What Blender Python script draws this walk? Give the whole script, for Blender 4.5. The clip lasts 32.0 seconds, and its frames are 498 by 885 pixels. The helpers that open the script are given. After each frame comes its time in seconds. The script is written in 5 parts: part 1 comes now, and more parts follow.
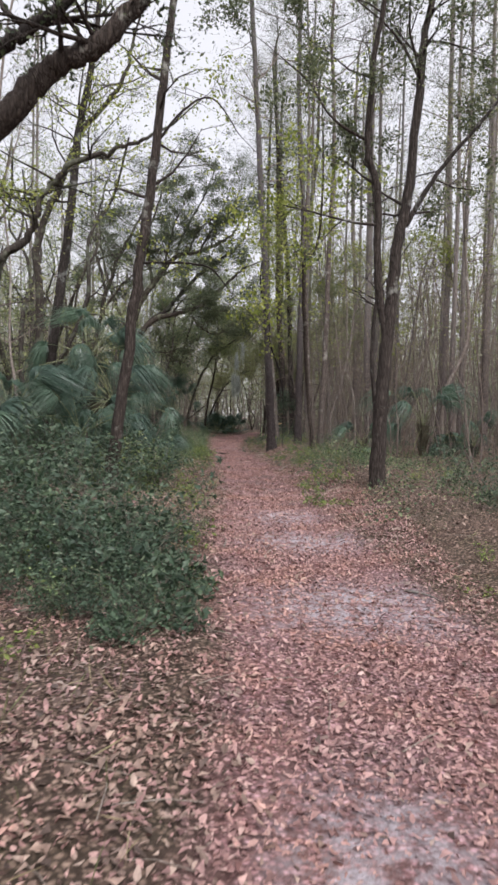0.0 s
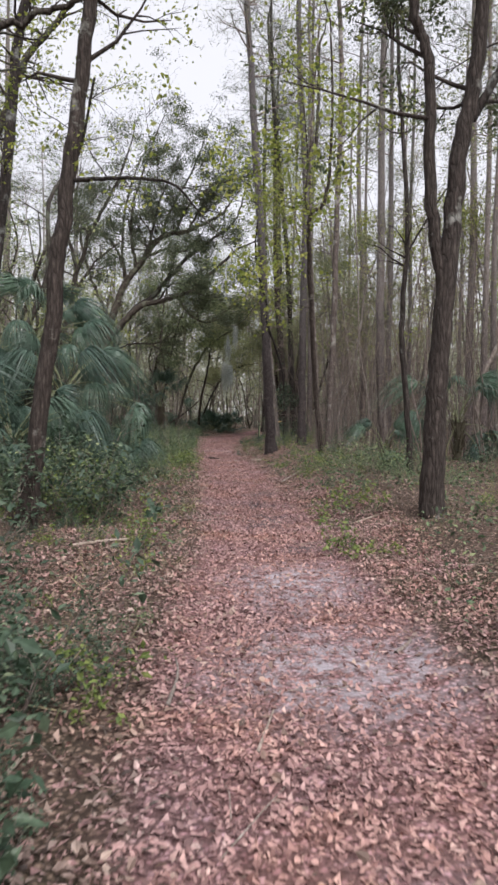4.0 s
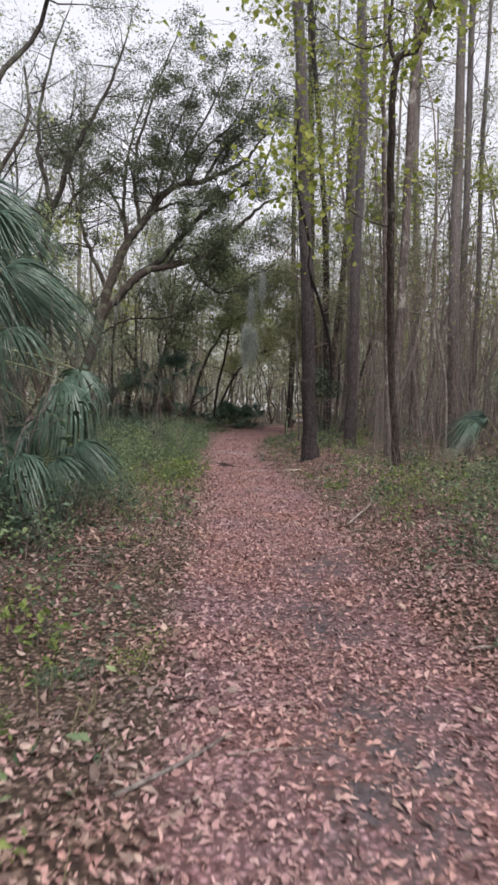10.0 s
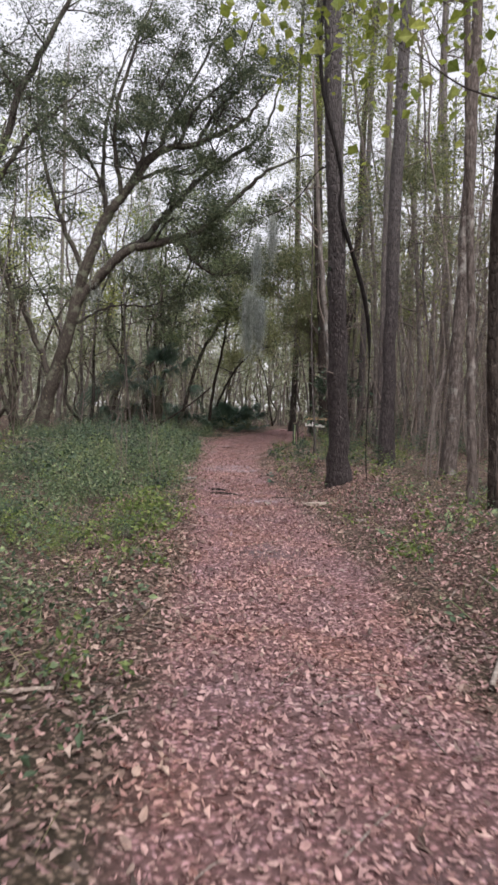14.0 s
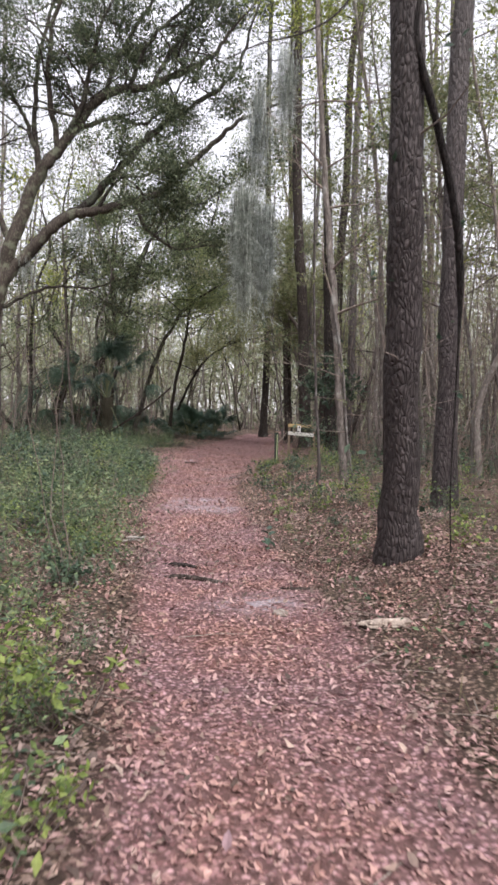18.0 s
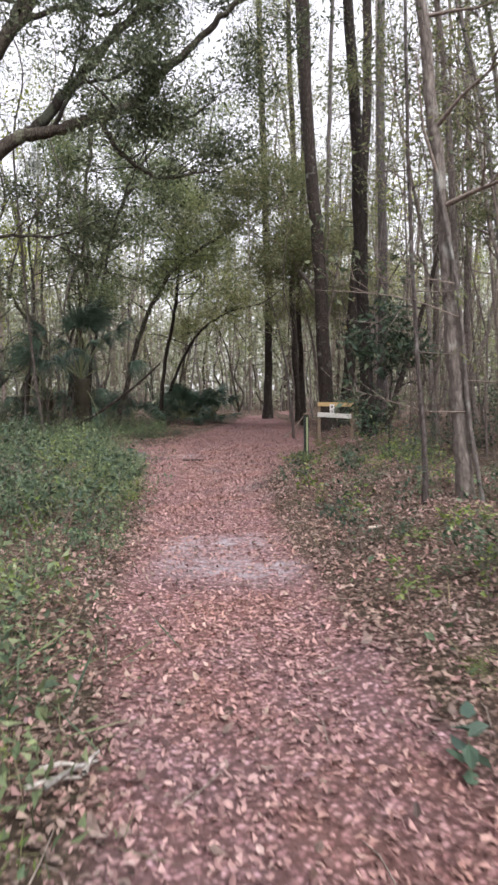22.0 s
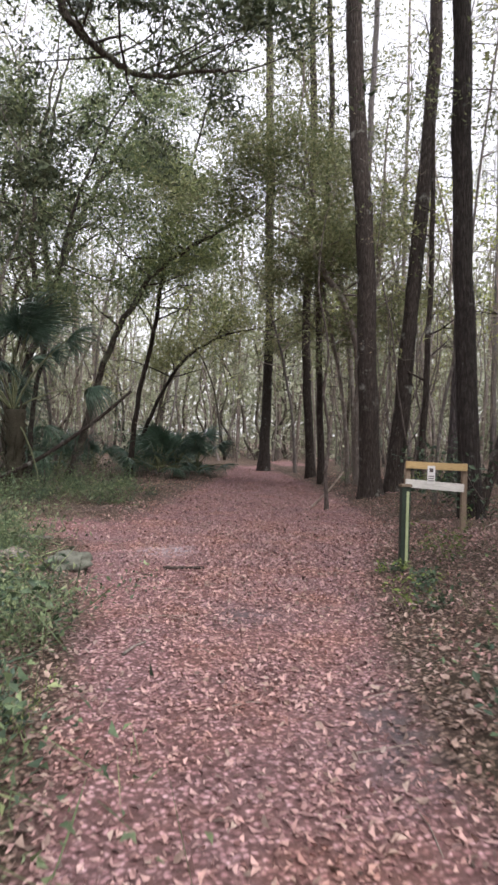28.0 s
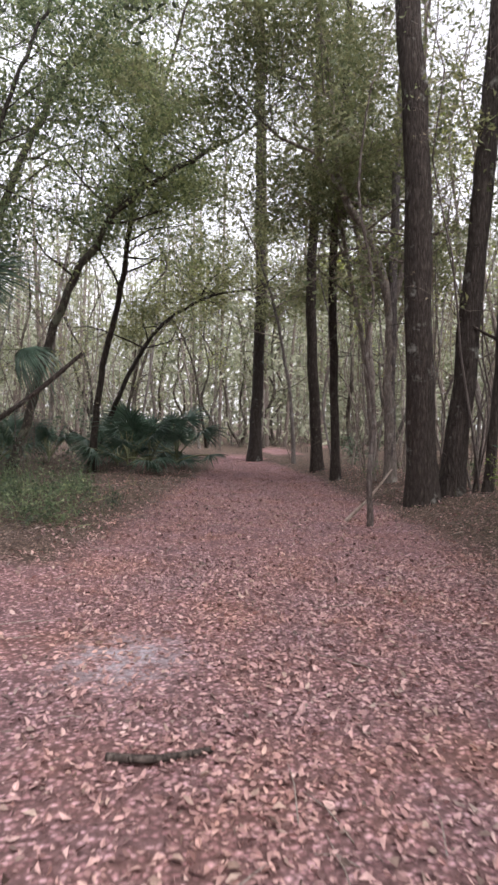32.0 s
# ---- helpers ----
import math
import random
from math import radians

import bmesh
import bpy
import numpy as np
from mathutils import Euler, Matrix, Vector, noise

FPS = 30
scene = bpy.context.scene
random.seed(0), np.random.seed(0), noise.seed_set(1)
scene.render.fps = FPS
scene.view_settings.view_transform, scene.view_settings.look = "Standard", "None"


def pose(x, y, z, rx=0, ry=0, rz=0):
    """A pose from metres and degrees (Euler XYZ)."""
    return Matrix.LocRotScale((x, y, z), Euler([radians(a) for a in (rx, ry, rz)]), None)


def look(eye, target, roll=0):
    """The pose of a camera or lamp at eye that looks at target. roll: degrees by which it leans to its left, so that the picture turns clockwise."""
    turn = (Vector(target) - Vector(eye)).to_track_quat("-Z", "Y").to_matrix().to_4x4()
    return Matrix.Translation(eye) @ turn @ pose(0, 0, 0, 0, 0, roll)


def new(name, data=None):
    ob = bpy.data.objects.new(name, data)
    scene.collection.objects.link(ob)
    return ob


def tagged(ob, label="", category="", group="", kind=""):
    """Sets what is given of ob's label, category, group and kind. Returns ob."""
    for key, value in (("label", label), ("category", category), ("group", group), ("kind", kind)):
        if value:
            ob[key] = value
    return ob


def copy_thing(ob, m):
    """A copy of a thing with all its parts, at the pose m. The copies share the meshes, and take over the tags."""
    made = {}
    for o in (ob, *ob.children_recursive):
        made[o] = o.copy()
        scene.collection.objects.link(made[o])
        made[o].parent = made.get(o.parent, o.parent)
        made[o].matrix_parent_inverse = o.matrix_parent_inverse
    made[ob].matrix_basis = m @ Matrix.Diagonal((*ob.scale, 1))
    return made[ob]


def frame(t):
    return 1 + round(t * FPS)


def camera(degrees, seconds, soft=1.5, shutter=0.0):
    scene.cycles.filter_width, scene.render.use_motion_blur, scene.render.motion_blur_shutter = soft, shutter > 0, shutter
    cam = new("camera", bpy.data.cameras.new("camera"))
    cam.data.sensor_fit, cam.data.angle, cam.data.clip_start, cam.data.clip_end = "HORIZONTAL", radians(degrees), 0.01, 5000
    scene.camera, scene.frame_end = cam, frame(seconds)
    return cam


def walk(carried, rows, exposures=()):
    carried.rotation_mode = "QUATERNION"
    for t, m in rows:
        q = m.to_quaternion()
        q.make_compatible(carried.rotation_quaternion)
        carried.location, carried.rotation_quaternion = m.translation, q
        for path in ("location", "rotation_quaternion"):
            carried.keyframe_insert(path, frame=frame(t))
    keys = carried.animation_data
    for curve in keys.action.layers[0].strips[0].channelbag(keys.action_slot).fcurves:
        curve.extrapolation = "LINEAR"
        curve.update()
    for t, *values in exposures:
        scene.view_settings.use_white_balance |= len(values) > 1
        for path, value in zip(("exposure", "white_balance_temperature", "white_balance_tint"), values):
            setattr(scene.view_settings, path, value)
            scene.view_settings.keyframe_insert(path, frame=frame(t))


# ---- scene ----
cam = camera(37.0, 32.0, soft=2.8, shutter=0.45)
walk(cam, [
    (0.0, pose(0.000, 0.000, 1.570, 88.00, -1.30, 0.00)),
    (0.5, pose(0.086, 0.533, 1.587, 87.50, -1.50, -0.60)),
    (1.0, pose(0.103, 1.118, 1.587, 87.20, -1.60, -1.60)),
    (1.5, pose(0.155, 1.737, 1.536, 86.80, -1.30, -1.10)),
    (2.0, pose(0.120, 2.356, 1.536, 86.80, -0.80, -0.40)),
    (2.5, pose(0.120, 2.958, 1.536, 86.60, -0.20, 0.00)),
    (3.0, pose(0.120, 3.595, 1.553, 86.80, 0.00, 0.90)),
    (3.5, pose(0.138, 4.231, 1.570, 87.30, -0.10, 0.30)),
    (5.5, pose(0.138, 6.794, 1.450, 88.70, -2.20, -0.20)),
    (6.0, pose(0.138, 7.448, 1.450, 88.50, -2.40, 0.30)),
    (6.5, pose(0.086, 8.067, 1.450, 88.20, -2.60, 1.40)),
    (7.0, pose(0.052, 8.703, 1.450, 88.00, -2.50, 0.60)),
    (7.5, pose(0.034, 9.305, 1.467, 87.60, -2.10, 1.60)),
    (8.0, pose(-0.017, 9.942, 1.484, 87.60, -1.70, 1.30)),
    (8.5, pose(-0.017, 10.612, 1.450, 87.30, -1.60, 2.20)),
    (9.0, pose(-0.034, 11.283, 1.432, 87.40, -1.80, 1.60)),
    (9.5, pose(-0.034, 11.971, 1.415, 87.40, -1.90, 1.40)),
    (10.0, pose(-0.103, 12.642, 1.398, 87.40, -1.80, 1.40)),
    (10.5, pose(-0.120, 13.313, 1.398, 87.50, -1.70, 0.50)),
    (11.0, pose(-0.172, 13.966, 1.381, 87.10, -1.50, 1.10)),
    (11.5, pose(-0.189, 14.620, 1.398, 87.20, -1.70, 0.40)),
    (12.0, pose(-0.206, 15.256, 1.398, 87.20, -1.70, 1.50)),
    (12.5, pose(-0.241, 15.910, 1.432, 87.70, -1.80, 0.70)),
    (13.0, pose(-0.258, 16.546, 1.432, 88.00, -1.80, 1.80)),
    (13.5, pose(-0.292, 17.166, 1.432, 87.80, -1.90, 1.40)),
    (15.5, pose(-0.450, 19.766, 1.580, 86.70, -0.80, 0.20)),
    (16.0, pose(-0.497, 20.527, 1.580, 87.00, -0.90, -1.10)),
    (16.5, pose(-0.545, 21.288, 1.580, 87.80, -1.10, -0.90)),
    (17.0, pose(-0.615, 22.005, 1.580, 87.90, -1.30, -1.20)),
    (17.5, pose(-0.640, 22.744, 1.580, 88.00, -1.40, -0.80)),
    (18.0, pose(-0.709, 23.461, 1.580, 87.60, -1.60, -1.70)),
    (18.5, pose(-0.734, 24.200, 1.580, 86.80, -1.40, -1.50)),
    (19.0, pose(-0.804, 24.916, 1.580, 87.10, -1.10, -2.70)),
    (19.5, pose(-0.874, 25.655, 1.558, 86.90, -0.70, -1.50)),
    (20.0, pose(-0.943, 26.350, 1.535, 87.20, -0.60, -1.90)),
    (20.5, pose(-0.946, 27.066, 1.513, 87.40, -0.60, -2.60)),
    (21.0, pose(-0.993, 27.761, 1.490, 87.50, -0.30, -2.10)),
    (21.5, pose(-1.040, 28.455, 1.490, 87.30, 0.10, -3.70)),
    (22.0, pose(-1.132, 29.149, 1.490, 86.10, 0.60, -2.40)),
    (22.5, pose(-1.224, 29.843, 1.513, 86.10, 0.50, -2.90)),
    (23.0, pose(-1.294, 30.492, 1.513, 85.90, 0.20, -1.90)),
    (23.5, pose(-1.363, 31.164, 1.558, 86.30, 0.10, -2.30)),
    (24.0, pose(-1.366, 31.836, 1.490, 88.00, -0.30, -2.20)),
    (24.5, pose(-1.413, 32.530, 1.468, 88.00, -0.80, -2.10)),
    (25.0, pose(-1.438, 33.180, 1.446, 87.70, -1.10, -2.30)),
    (25.5, pose(-1.485, 33.829, 1.446, 87.50, -1.10, -2.80)),
    (27.5, pose(-1.605, 36.315, 1.513, 88.50, -1.10, -4.30)),
    (28.0, pose(-1.630, 36.965, 1.490, 89.60, -1.50, -4.40)),
    (28.5, pose(-1.588, 37.637, 1.468, 88.80, -1.40, -3.60)),
    (29.0, pose(-1.590, 38.287, 1.446, 88.90, -0.90, -3.10)),
    (29.5, pose(-1.592, 38.959, 1.446, 88.30, -0.50, -3.50)),
    (30.0, pose(-1.617, 39.563, 1.468, 87.30, -0.10, -2.60)),
    (30.5, pose(-1.664, 40.190, 1.468, 87.40, -0.10, -4.30)),
    (31.0, pose(-1.666, 40.840, 1.468, 87.50, -0.40, -4.00)),
    (31.5, pose(-1.691, 41.467, 1.468, 88.20, -0.90, -6.00)),
    (32.0, pose(-1.670, 42.094, 1.446, 88.50, -1.30, -6.20)),
], exposures=[(0.0, 0.7, 6260, 10.6), (4.0, 0.72, 6260, 10.6), (8.0, 0.70, 6240, 11.5), (12.0, 0.82, 6230, 12.0), (16.0, 0.94, 6220, 12.0), (19.0, 1.32, 6230, 12.0), (22.0, 1.32, 6230, 11.8), (26.0, 1.25, 6230, 11.2), (32.0, 1.46, 6220, 13.5)])

# ---- light: an overcast, late afternoon sky ----
world = bpy.data.worlds.new("overcast")
scene.world = world
world.use_nodes = True
wn, wl = world.node_tree.nodes, world.node_tree.links
SUN_EL, SUN_ROT = radians(52), radians(155)
sky = wn.new("ShaderNodeTexSky")
sky.sky_type, sky.sun_disc = "NISHITA", False
sky.sun_elevation, sky.sun_rotation = SUN_EL, SUN_ROT
sky.air_density, sky.dust_density, sky.ozone_density = 1.0, 6.0, 1.0
veil = wn.new("ShaderNodeMix")
veil.data_type = "RGBA"
veil.inputs[0].default_value = 0.82
veil.inputs[7].default_value = (5.65, 5.45, 5.55, 1)
wl.new(sky.outputs[0], veil.inputs[6])
wl.new(veil.outputs[2], wn["Background"].inputs[0])
wn["Background"].inputs[1].default_value = 0.12
sun = new("sun", bpy.data.lights.new("sun", "SUN"))
sun.data.energy, sun.data.angle, sun.data.color = 2.6, radians(40), (1.0, 0.96, 0.93)
sun.matrix_world = look((0, 0, 0), (-math.sin(SUN_ROT) * math.cos(SUN_EL), -math.cos(SUN_ROT) * math.cos(SUN_EL), -math.sin(SUN_EL)))


# ---- materials ----
def material(name):
    m = bpy.data.materials.new(name)
    m.use_nodes = True
    return m, m.node_tree.nodes, m.node_tree.links, m.node_tree.nodes["Principled BSDF"]


def ramp(nodes, links, fac, stops):
    r = nodes.new("ShaderNodeValToRGB")
    while len(r.color_ramp.elements) < len(stops):
        r.color_ramp.elements.new(0.5)
    for e, (pos, col) in zip(r.color_ramp.elements, stops):
        e.position, e.color = pos, (*col, 1)
    links.new(fac, r.inputs[0])
    return r.outputs[0]


def mixed(nodes, links, fac, a, b, mode="MIX"):
    m = nodes.new("ShaderNodeMix")
    m.data_type, m.blend_type = "RGBA", mode
    for sock, val in ((m.inputs[0], fac), (m.inputs[6], a), (m.inputs[7], b)):
        if isinstance(val, (int, float)):
            sock.default_value = val
        elif isinstance(val, tuple):
            sock.default_value = (*val, 1)
        else:
            links.new(val, sock)
    return m.outputs[2]


def noisy(nodes, links, scale, detail=4, rough=0.6, stretch=None, coord="Object"):
    tc = nodes.new("ShaderNodeTexCoord")
    src = tc.outputs[coord]
    if stretch:
        mp = nodes.new("ShaderNodeMapping")
        mp.inputs["Scale"].default_value = stretch
        links.new(src, mp.inputs[0])
        src = mp.outputs[0]
    n = nodes.new("ShaderNodeTexNoise")
    n.inputs["Scale"].default_value, n.inputs["Detail"].default_value, n.inputs["Roughness"].default_value = scale, detail, rough
    links.new(src, n.inputs[0])
    return n.outputs[0]


def bumped(nodes, links, bsdf, height, strength, dist=0.02):
    b = nodes.new("ShaderNodeBump")
    b.inputs["Strength"].default_value, b.inputs["Distance"].default_value = strength, dist
    links.new(height, b.inputs["Height"])
    links.new(b.outputs[0], bsdf.inputs["Normal"])


def bark(name, dark, mid, pale, plate=7.0, stretch=0.25, lichen=(0.5, 0.52, 0.48), lichen_amount=0.62, relief=0.8, warp=0.1, upper=None):
    m, n, l, b = material(name)
    fine = noisy(n, l, 26, 5, 0.7, (1, 1, 0.3))
    tc = n.new("ShaderNodeTexCoord")
    mp = n.new("ShaderNodeMapping")
    mp.inputs["Scale"].default_value = (1, 1, stretch)
    l.new(tc.outputs["Object"], mp.inputs[0])
    wob = n.new("ShaderNodeMix")
    wob.data_type = "RGBA"
    wob.blend_type, wob.inputs[0].default_value = "ADD", warp
    nz = n.new("ShaderNodeTexNoise")
    nz.inputs["Scale"].default_value = 9
    l.new(mp.outputs[0], nz.inputs[0])
    l.new(mp.outputs[0], wob.inputs[6])
    l.new(nz.outputs[1], wob.inputs[7])
    v = n.new("ShaderNodeTexVoronoi")
    v.feature, v.inputs["Scale"].default_value = "DISTANCE_TO_EDGE", plate
    l.new(wob.outputs[2], v.inputs[0])
    crack = ramp(n, l, v.outputs[0], [(0.0, (0, 0, 0)), (0.1, (0.45, 0.45, 0.45)), (0.35, (1, 1, 1))])
    base = ramp(n, l, fine, [(0.3, dark), (0.52, mid), (0.75, pale)])
    col = mixed(n, l, crack, mixed(n, l, 0.7, base, dark), base)
    big = noisy(n, l, 2.3, 5, 0.65)
    patch = ramp(n, l, big, [(lichen_amount, (0, 0, 0)), (lichen_amount + 0.1, (1, 1, 1))])
    col = mixed(n, l, patch, col, mixed(n, l, 0.45, col, lichen))
    if upper:
        rise_z = n.new("ShaderNodeSeparateXYZ")
        l.new(tc.outputs["Object"], rise_z.inputs[0])
        grade = n.new("ShaderNodeMapRange")
        grade.inputs["From Min"].default_value, grade.inputs["From Max"].default_value, grade.inputs["To Max"].default_value = 2.5, 8.0, 0.6
        l.new(rise_z.outputs["Z"], grade.inputs["Value"])
        col = mixed(n, l, grade.outputs["Result"], col, mixed(n, l, 1.0, upper, ramp(n, l, fine, [(0.3, (0.6, 0.6, 0.6)), (0.7, (1.1, 1.1, 1.1))]), "MULTIPLY"))
    info = n.new("ShaderNodeObjectInfo")
    tone = ramp(n, l, info.outputs["Random"], [(0, (0.72, 0.72, 0.74)), (1, (1.15, 1.1, 1.06))])
    l.new(mixed(n, l, 1.0, col, tone, "MULTIPLY"), b.inputs["Base Color"])
    b.inputs["Roughness"].default_value = 0.93
    b.inputs["Specular IOR Level"].default_value = 0.25
    hgt = mixed(n, l, 0.35, crack, fine)
    bumped(n, l, b, hgt, relief, 0.03)
    return m


def leafy(name, stops, translucent=0.35, rough=0.6, scale=30, drift=None):
    m, n, l, b = material(name)
    geo = n.new("ShaderNodeNewGeometry")
    col = ramp(n, l, geo.outputs["Random Per Island"], stops)
    spot = ramp(n, l, noisy(n, l, scale, 3), [(0.35, (0.7, 0.7, 0.7)), (0.7, (1.15, 1.15, 1.15))])
    col = mixed(n, l, 1.0, col, spot, "MULTIPLY")
    if drift:
        col = mixed(n, l, 1.0, col, ramp(n, l, noisy(n, l, 1.1, 5, 0.65), drift), "MULTIPLY")
    info = n.new("ShaderNodeObjectInfo")
    tone = ramp(n, l, info.outputs["Random"], [(0, (0.8, 0.82, 0.85)), (1, (1.15, 1.12, 1.0))])
    col = mixed(n, l, 1.0, col, tone, "MULTIPLY")
    l.new(col, b.inputs["Base Color"])
    b.inputs["Roughness"].default_value = rough
    b.inputs["Specular IOR Level"].default_value = 0.35
    if translucent:
        tr = n.new("ShaderNodeBsdfTranslucent")
        l.new(col, tr.inputs[0])
        mx = n.new("ShaderNodeMixShader")
        mx.inputs[0].default_value = translucent
        l.new(b.outputs[0], mx.inputs[1])
        l.new(tr.outputs[0], mx.inputs[2])
        l.new(mx.outputs[0], n["Material Output"].inputs[0])
    return m


PINE_BARK = bark("pine_bark", (0.043, 0.036, 0.036), (0.160, 0.135, 0.130), (0.303, 0.280, 0.274), 20, 0.14, lichen_amount=0.66, relief=1.0, upper=(0.27, 0.25, 0.24))
FURROWED = bark("furrowed_pine_bark", (0.03, 0.024, 0.025), (0.11, 0.092, 0.09), (0.17, 0.15, 0.145), 30, 0.3, lichen=(0.38, 0.38, 0.36), lichen_amount=0.68, relief=1.0, warp=0.09, upper=(0.24, 0.225, 0.22))
GREY_BARK = bark("grey_bark", (0.101, 0.087, 0.078), (0.230, 0.202, 0.184), (0.385, 0.353, 0.326), 18, 0.3, lichen_amount=0.56, relief=0.5)
OAK_BARK = bark("oak_bark", (0.029, 0.024, 0.021), (0.081, 0.069, 0.058), (0.156, 0.141, 0.121), 16, 0.35, lichen=(0.207, 0.236, 0.167), lichen_amount=0.52, relief=0.7)
DARK_BARK = bark("dark_bark", (0.020, 0.016, 0.014), (0.064, 0.052, 0.046), (0.135, 0.115, 0.103), 20, 0.15, lichen_amount=0.6, relief=0.8)
VINE_BARK = bark("vine_bark", (0.012, 0.01, 0.01), (0.035, 0.028, 0.026), (0.07, 0.06, 0.055), 26, 0.2, lichen_amount=0.75, relief=0.6)
TWIG = bark("twig_bark", (0.115, 0.094, 0.083), (0.215, 0.179, 0.161), (0.329, 0.286, 0.261), 30, 0.3, lichen_amount=0.6, relief=0.3)
SPOTTED_BARK = bark("spotted_bark", (0.045, 0.037, 0.034), (0.14, 0.118, 0.108), (0.29, 0.262, 0.245), 18, 0.25, lichen=(0.5, 0.5, 0.47), lichen_amount=0.55, relief=0.6)
PALE_BARK = bark("pale_lichen_bark", (0.17, 0.155, 0.14), (0.38, 0.365, 0.34), (0.64, 0.63, 0.6), 16, 0.4, lichen=(0.75, 0.76, 0.72), lichen_amount=0.45, relief=0.4)
STICK_WOOD = bark("dead_wood", (0.18, 0.145, 0.12), (0.37, 0.32, 0.28), (0.6, 0.54, 0.48), 20, 0.3, lichen_amount=0.6, relief=0.4)

OAK_LEAF = leafy("oak_foliage", [(0, (0.049, 0.068, 0.040)), (0.5, (0.099, 0.124, 0.070)), (1, (0.187, 0.207, 0.120))])
OLIVE_LEAF = leafy("olive_oak_foliage", [(0, (0.111, 0.153, 0.081)), (0.5, (0.227, 0.276, 0.137)), (1, (0.403, 0.442, 0.215))], 0.5)
YELLOW_LEAF = leafy("yellow_green_foliage", [(0, (0.163, 0.214, 0.042)), (0.5, (0.314, 0.365, 0.072)), (1, (0.489, 0.504, 0.144))], 0.5)
DULL_LEAF = leafy("dull_foliage", [(0, (0.144, 0.170, 0.081)), (0.5, (0.252, 0.274, 0.135)), (1, (0.373, 0.369, 0.190))], 0.45)
PINE_NEEDLE = leafy("pine_needles", [(0, (0.08, 0.1, 0.06)), (1, (0.19, 0.21, 0.13))], 0.35)
SHRUB_LEAF = leafy("shrub_foliage", [(0, (0.029, 0.052, 0.032)), (0.6, (0.069, 0.112, 0.071)), (0.95, (0.131, 0.181, 0.115)), (1, (0.229, 0.276, 0.182))], 0.25, 0.45)
COVER_LEAF = leafy("ground_cover", [(0, (0.042, 0.070, 0.043)), (0.55, (0.114, 0.168, 0.096)), (0.9, (0.210, 0.282, 0.138)), (1, (0.348, 0.408, 0.204))], 0.3)
PALE_COVER = leafy("pale_ground_cover", [(0, (0.10, 0.135, 0.07)), (0.6, (0.21, 0.265, 0.135)), (1, (0.38, 0.43, 0.24))], 0.35)
BRIGHT_LEAF = leafy("bright_weed_leaves", [(0, (0.094, 0.140, 0.047)), (0.5, (0.187, 0.257, 0.070)), (1, (0.328, 0.390, 0.133))], 0.4)
GRASS = leafy("grass_blades", [(0, (0.11, 0.13, 0.06)), (0.6, (0.24, 0.23, 0.13)), (1, (0.42, 0.35, 0.23))], 0.3)
PALM_LEAF = leafy("palm_blade", [(0, (0.046, 0.082, 0.060)), (0.6, (0.092, 0.147, 0.111)), (1, (0.184, 0.248, 0.193))], 0.22, 0.3, 8)
PALM_STEM = leafy("palm_stem", [(0, (0.12, 0.15, 0.08)), (1, (0.24, 0.25, 0.14))], 0, 0.5)
PALM_DEAD = leafy("dead_palm_thatch", [(0, (0.050, 0.043, 0.031)), (1, (0.113, 0.104, 0.078))], 0.15, 0.8)
MOSS = leafy("spanish_moss", [(0, (0.12, 0.13, 0.12)), (0.5, (0.33, 0.36, 0.34)), (1, (0.6, 0.64, 0.62))], 0.4, 0.9)
DRIFT = [(0.36, (0.95, 1.0, 1.06)), (0.5, (1.0, 1.0, 1.02)), (0.66, (1.05, 0.99, 0.9))]
LITTER = leafy("fallen_leaves", [(0, (0.1, 0.058, 0.06)), (0.25, (0.235, 0.138, 0.142)), (0.65, (0.375, 0.232, 0.234)), (0.94, (0.44, 0.29, 0.288)), (1, (0.48, 0.345, 0.335))], 0.1, 0.65, drift=DRIFT)
LITTER_DULL = leafy("weathered_leaves", [(0, (0.075, 0.052, 0.047)), (0.35, (0.205, 0.143, 0.126)), (0.75, (0.36, 0.255, 0.225)), (1, (0.46, 0.35, 0.31))], 0.1, 0.65, drift=[(0.36, (0.8, 0.84, 0.86)), (0.62, (1.15, 1.1, 1.02))])
DRY_LEAF = leafy("dry_hanging_leaves", [(0, (0.13, 0.105, 0.075)), (0.5, (0.25, 0.205, 0.15)), (1, (0.38, 0.33, 0.25))], 0.4)


m, n, l, b = material("forest_floor")
GROUND = m
at = n.new("ShaderNodeAttribute")
at.attribute_name = "trod"
coarse = noisy(n, l, 1.3, 6, 0.62)
fine = noisy(n, l, 28, 6, 0.75)
speck = noisy(n, l, 75, 4, 0.7)
cells = n.new("ShaderNodeTexVoronoi")
cells.inputs["Scale"].default_value = 30
warp = n.new("ShaderNodeTexCoord")
l.new(mixed(n, l, 0.06, warp.outputs["Object"], noisy(n, l, 16, 3, 0.6), "ADD"), cells.inputs[0])
pick = n.new("ShaderNodeSeparateColor")
l.new(cells.outputs["Color"], pick.inputs[0])
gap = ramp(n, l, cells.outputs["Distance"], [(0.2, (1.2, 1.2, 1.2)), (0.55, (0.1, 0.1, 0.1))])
soil = ramp(n, l, fine, [(0.3, (0.057, 0.040, 0.032)), (0.5, (0.158, 0.103, 0.081)), (0.72, (0.282, 0.194, 0.152))])
green = ramp(n, l, speck, [(0.35, (0.064, 0.058, 0.036)), (0.65, (0.176, 0.144, 0.092))])
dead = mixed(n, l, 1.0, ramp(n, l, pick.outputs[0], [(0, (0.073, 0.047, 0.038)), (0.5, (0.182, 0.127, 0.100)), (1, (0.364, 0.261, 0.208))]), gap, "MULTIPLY")
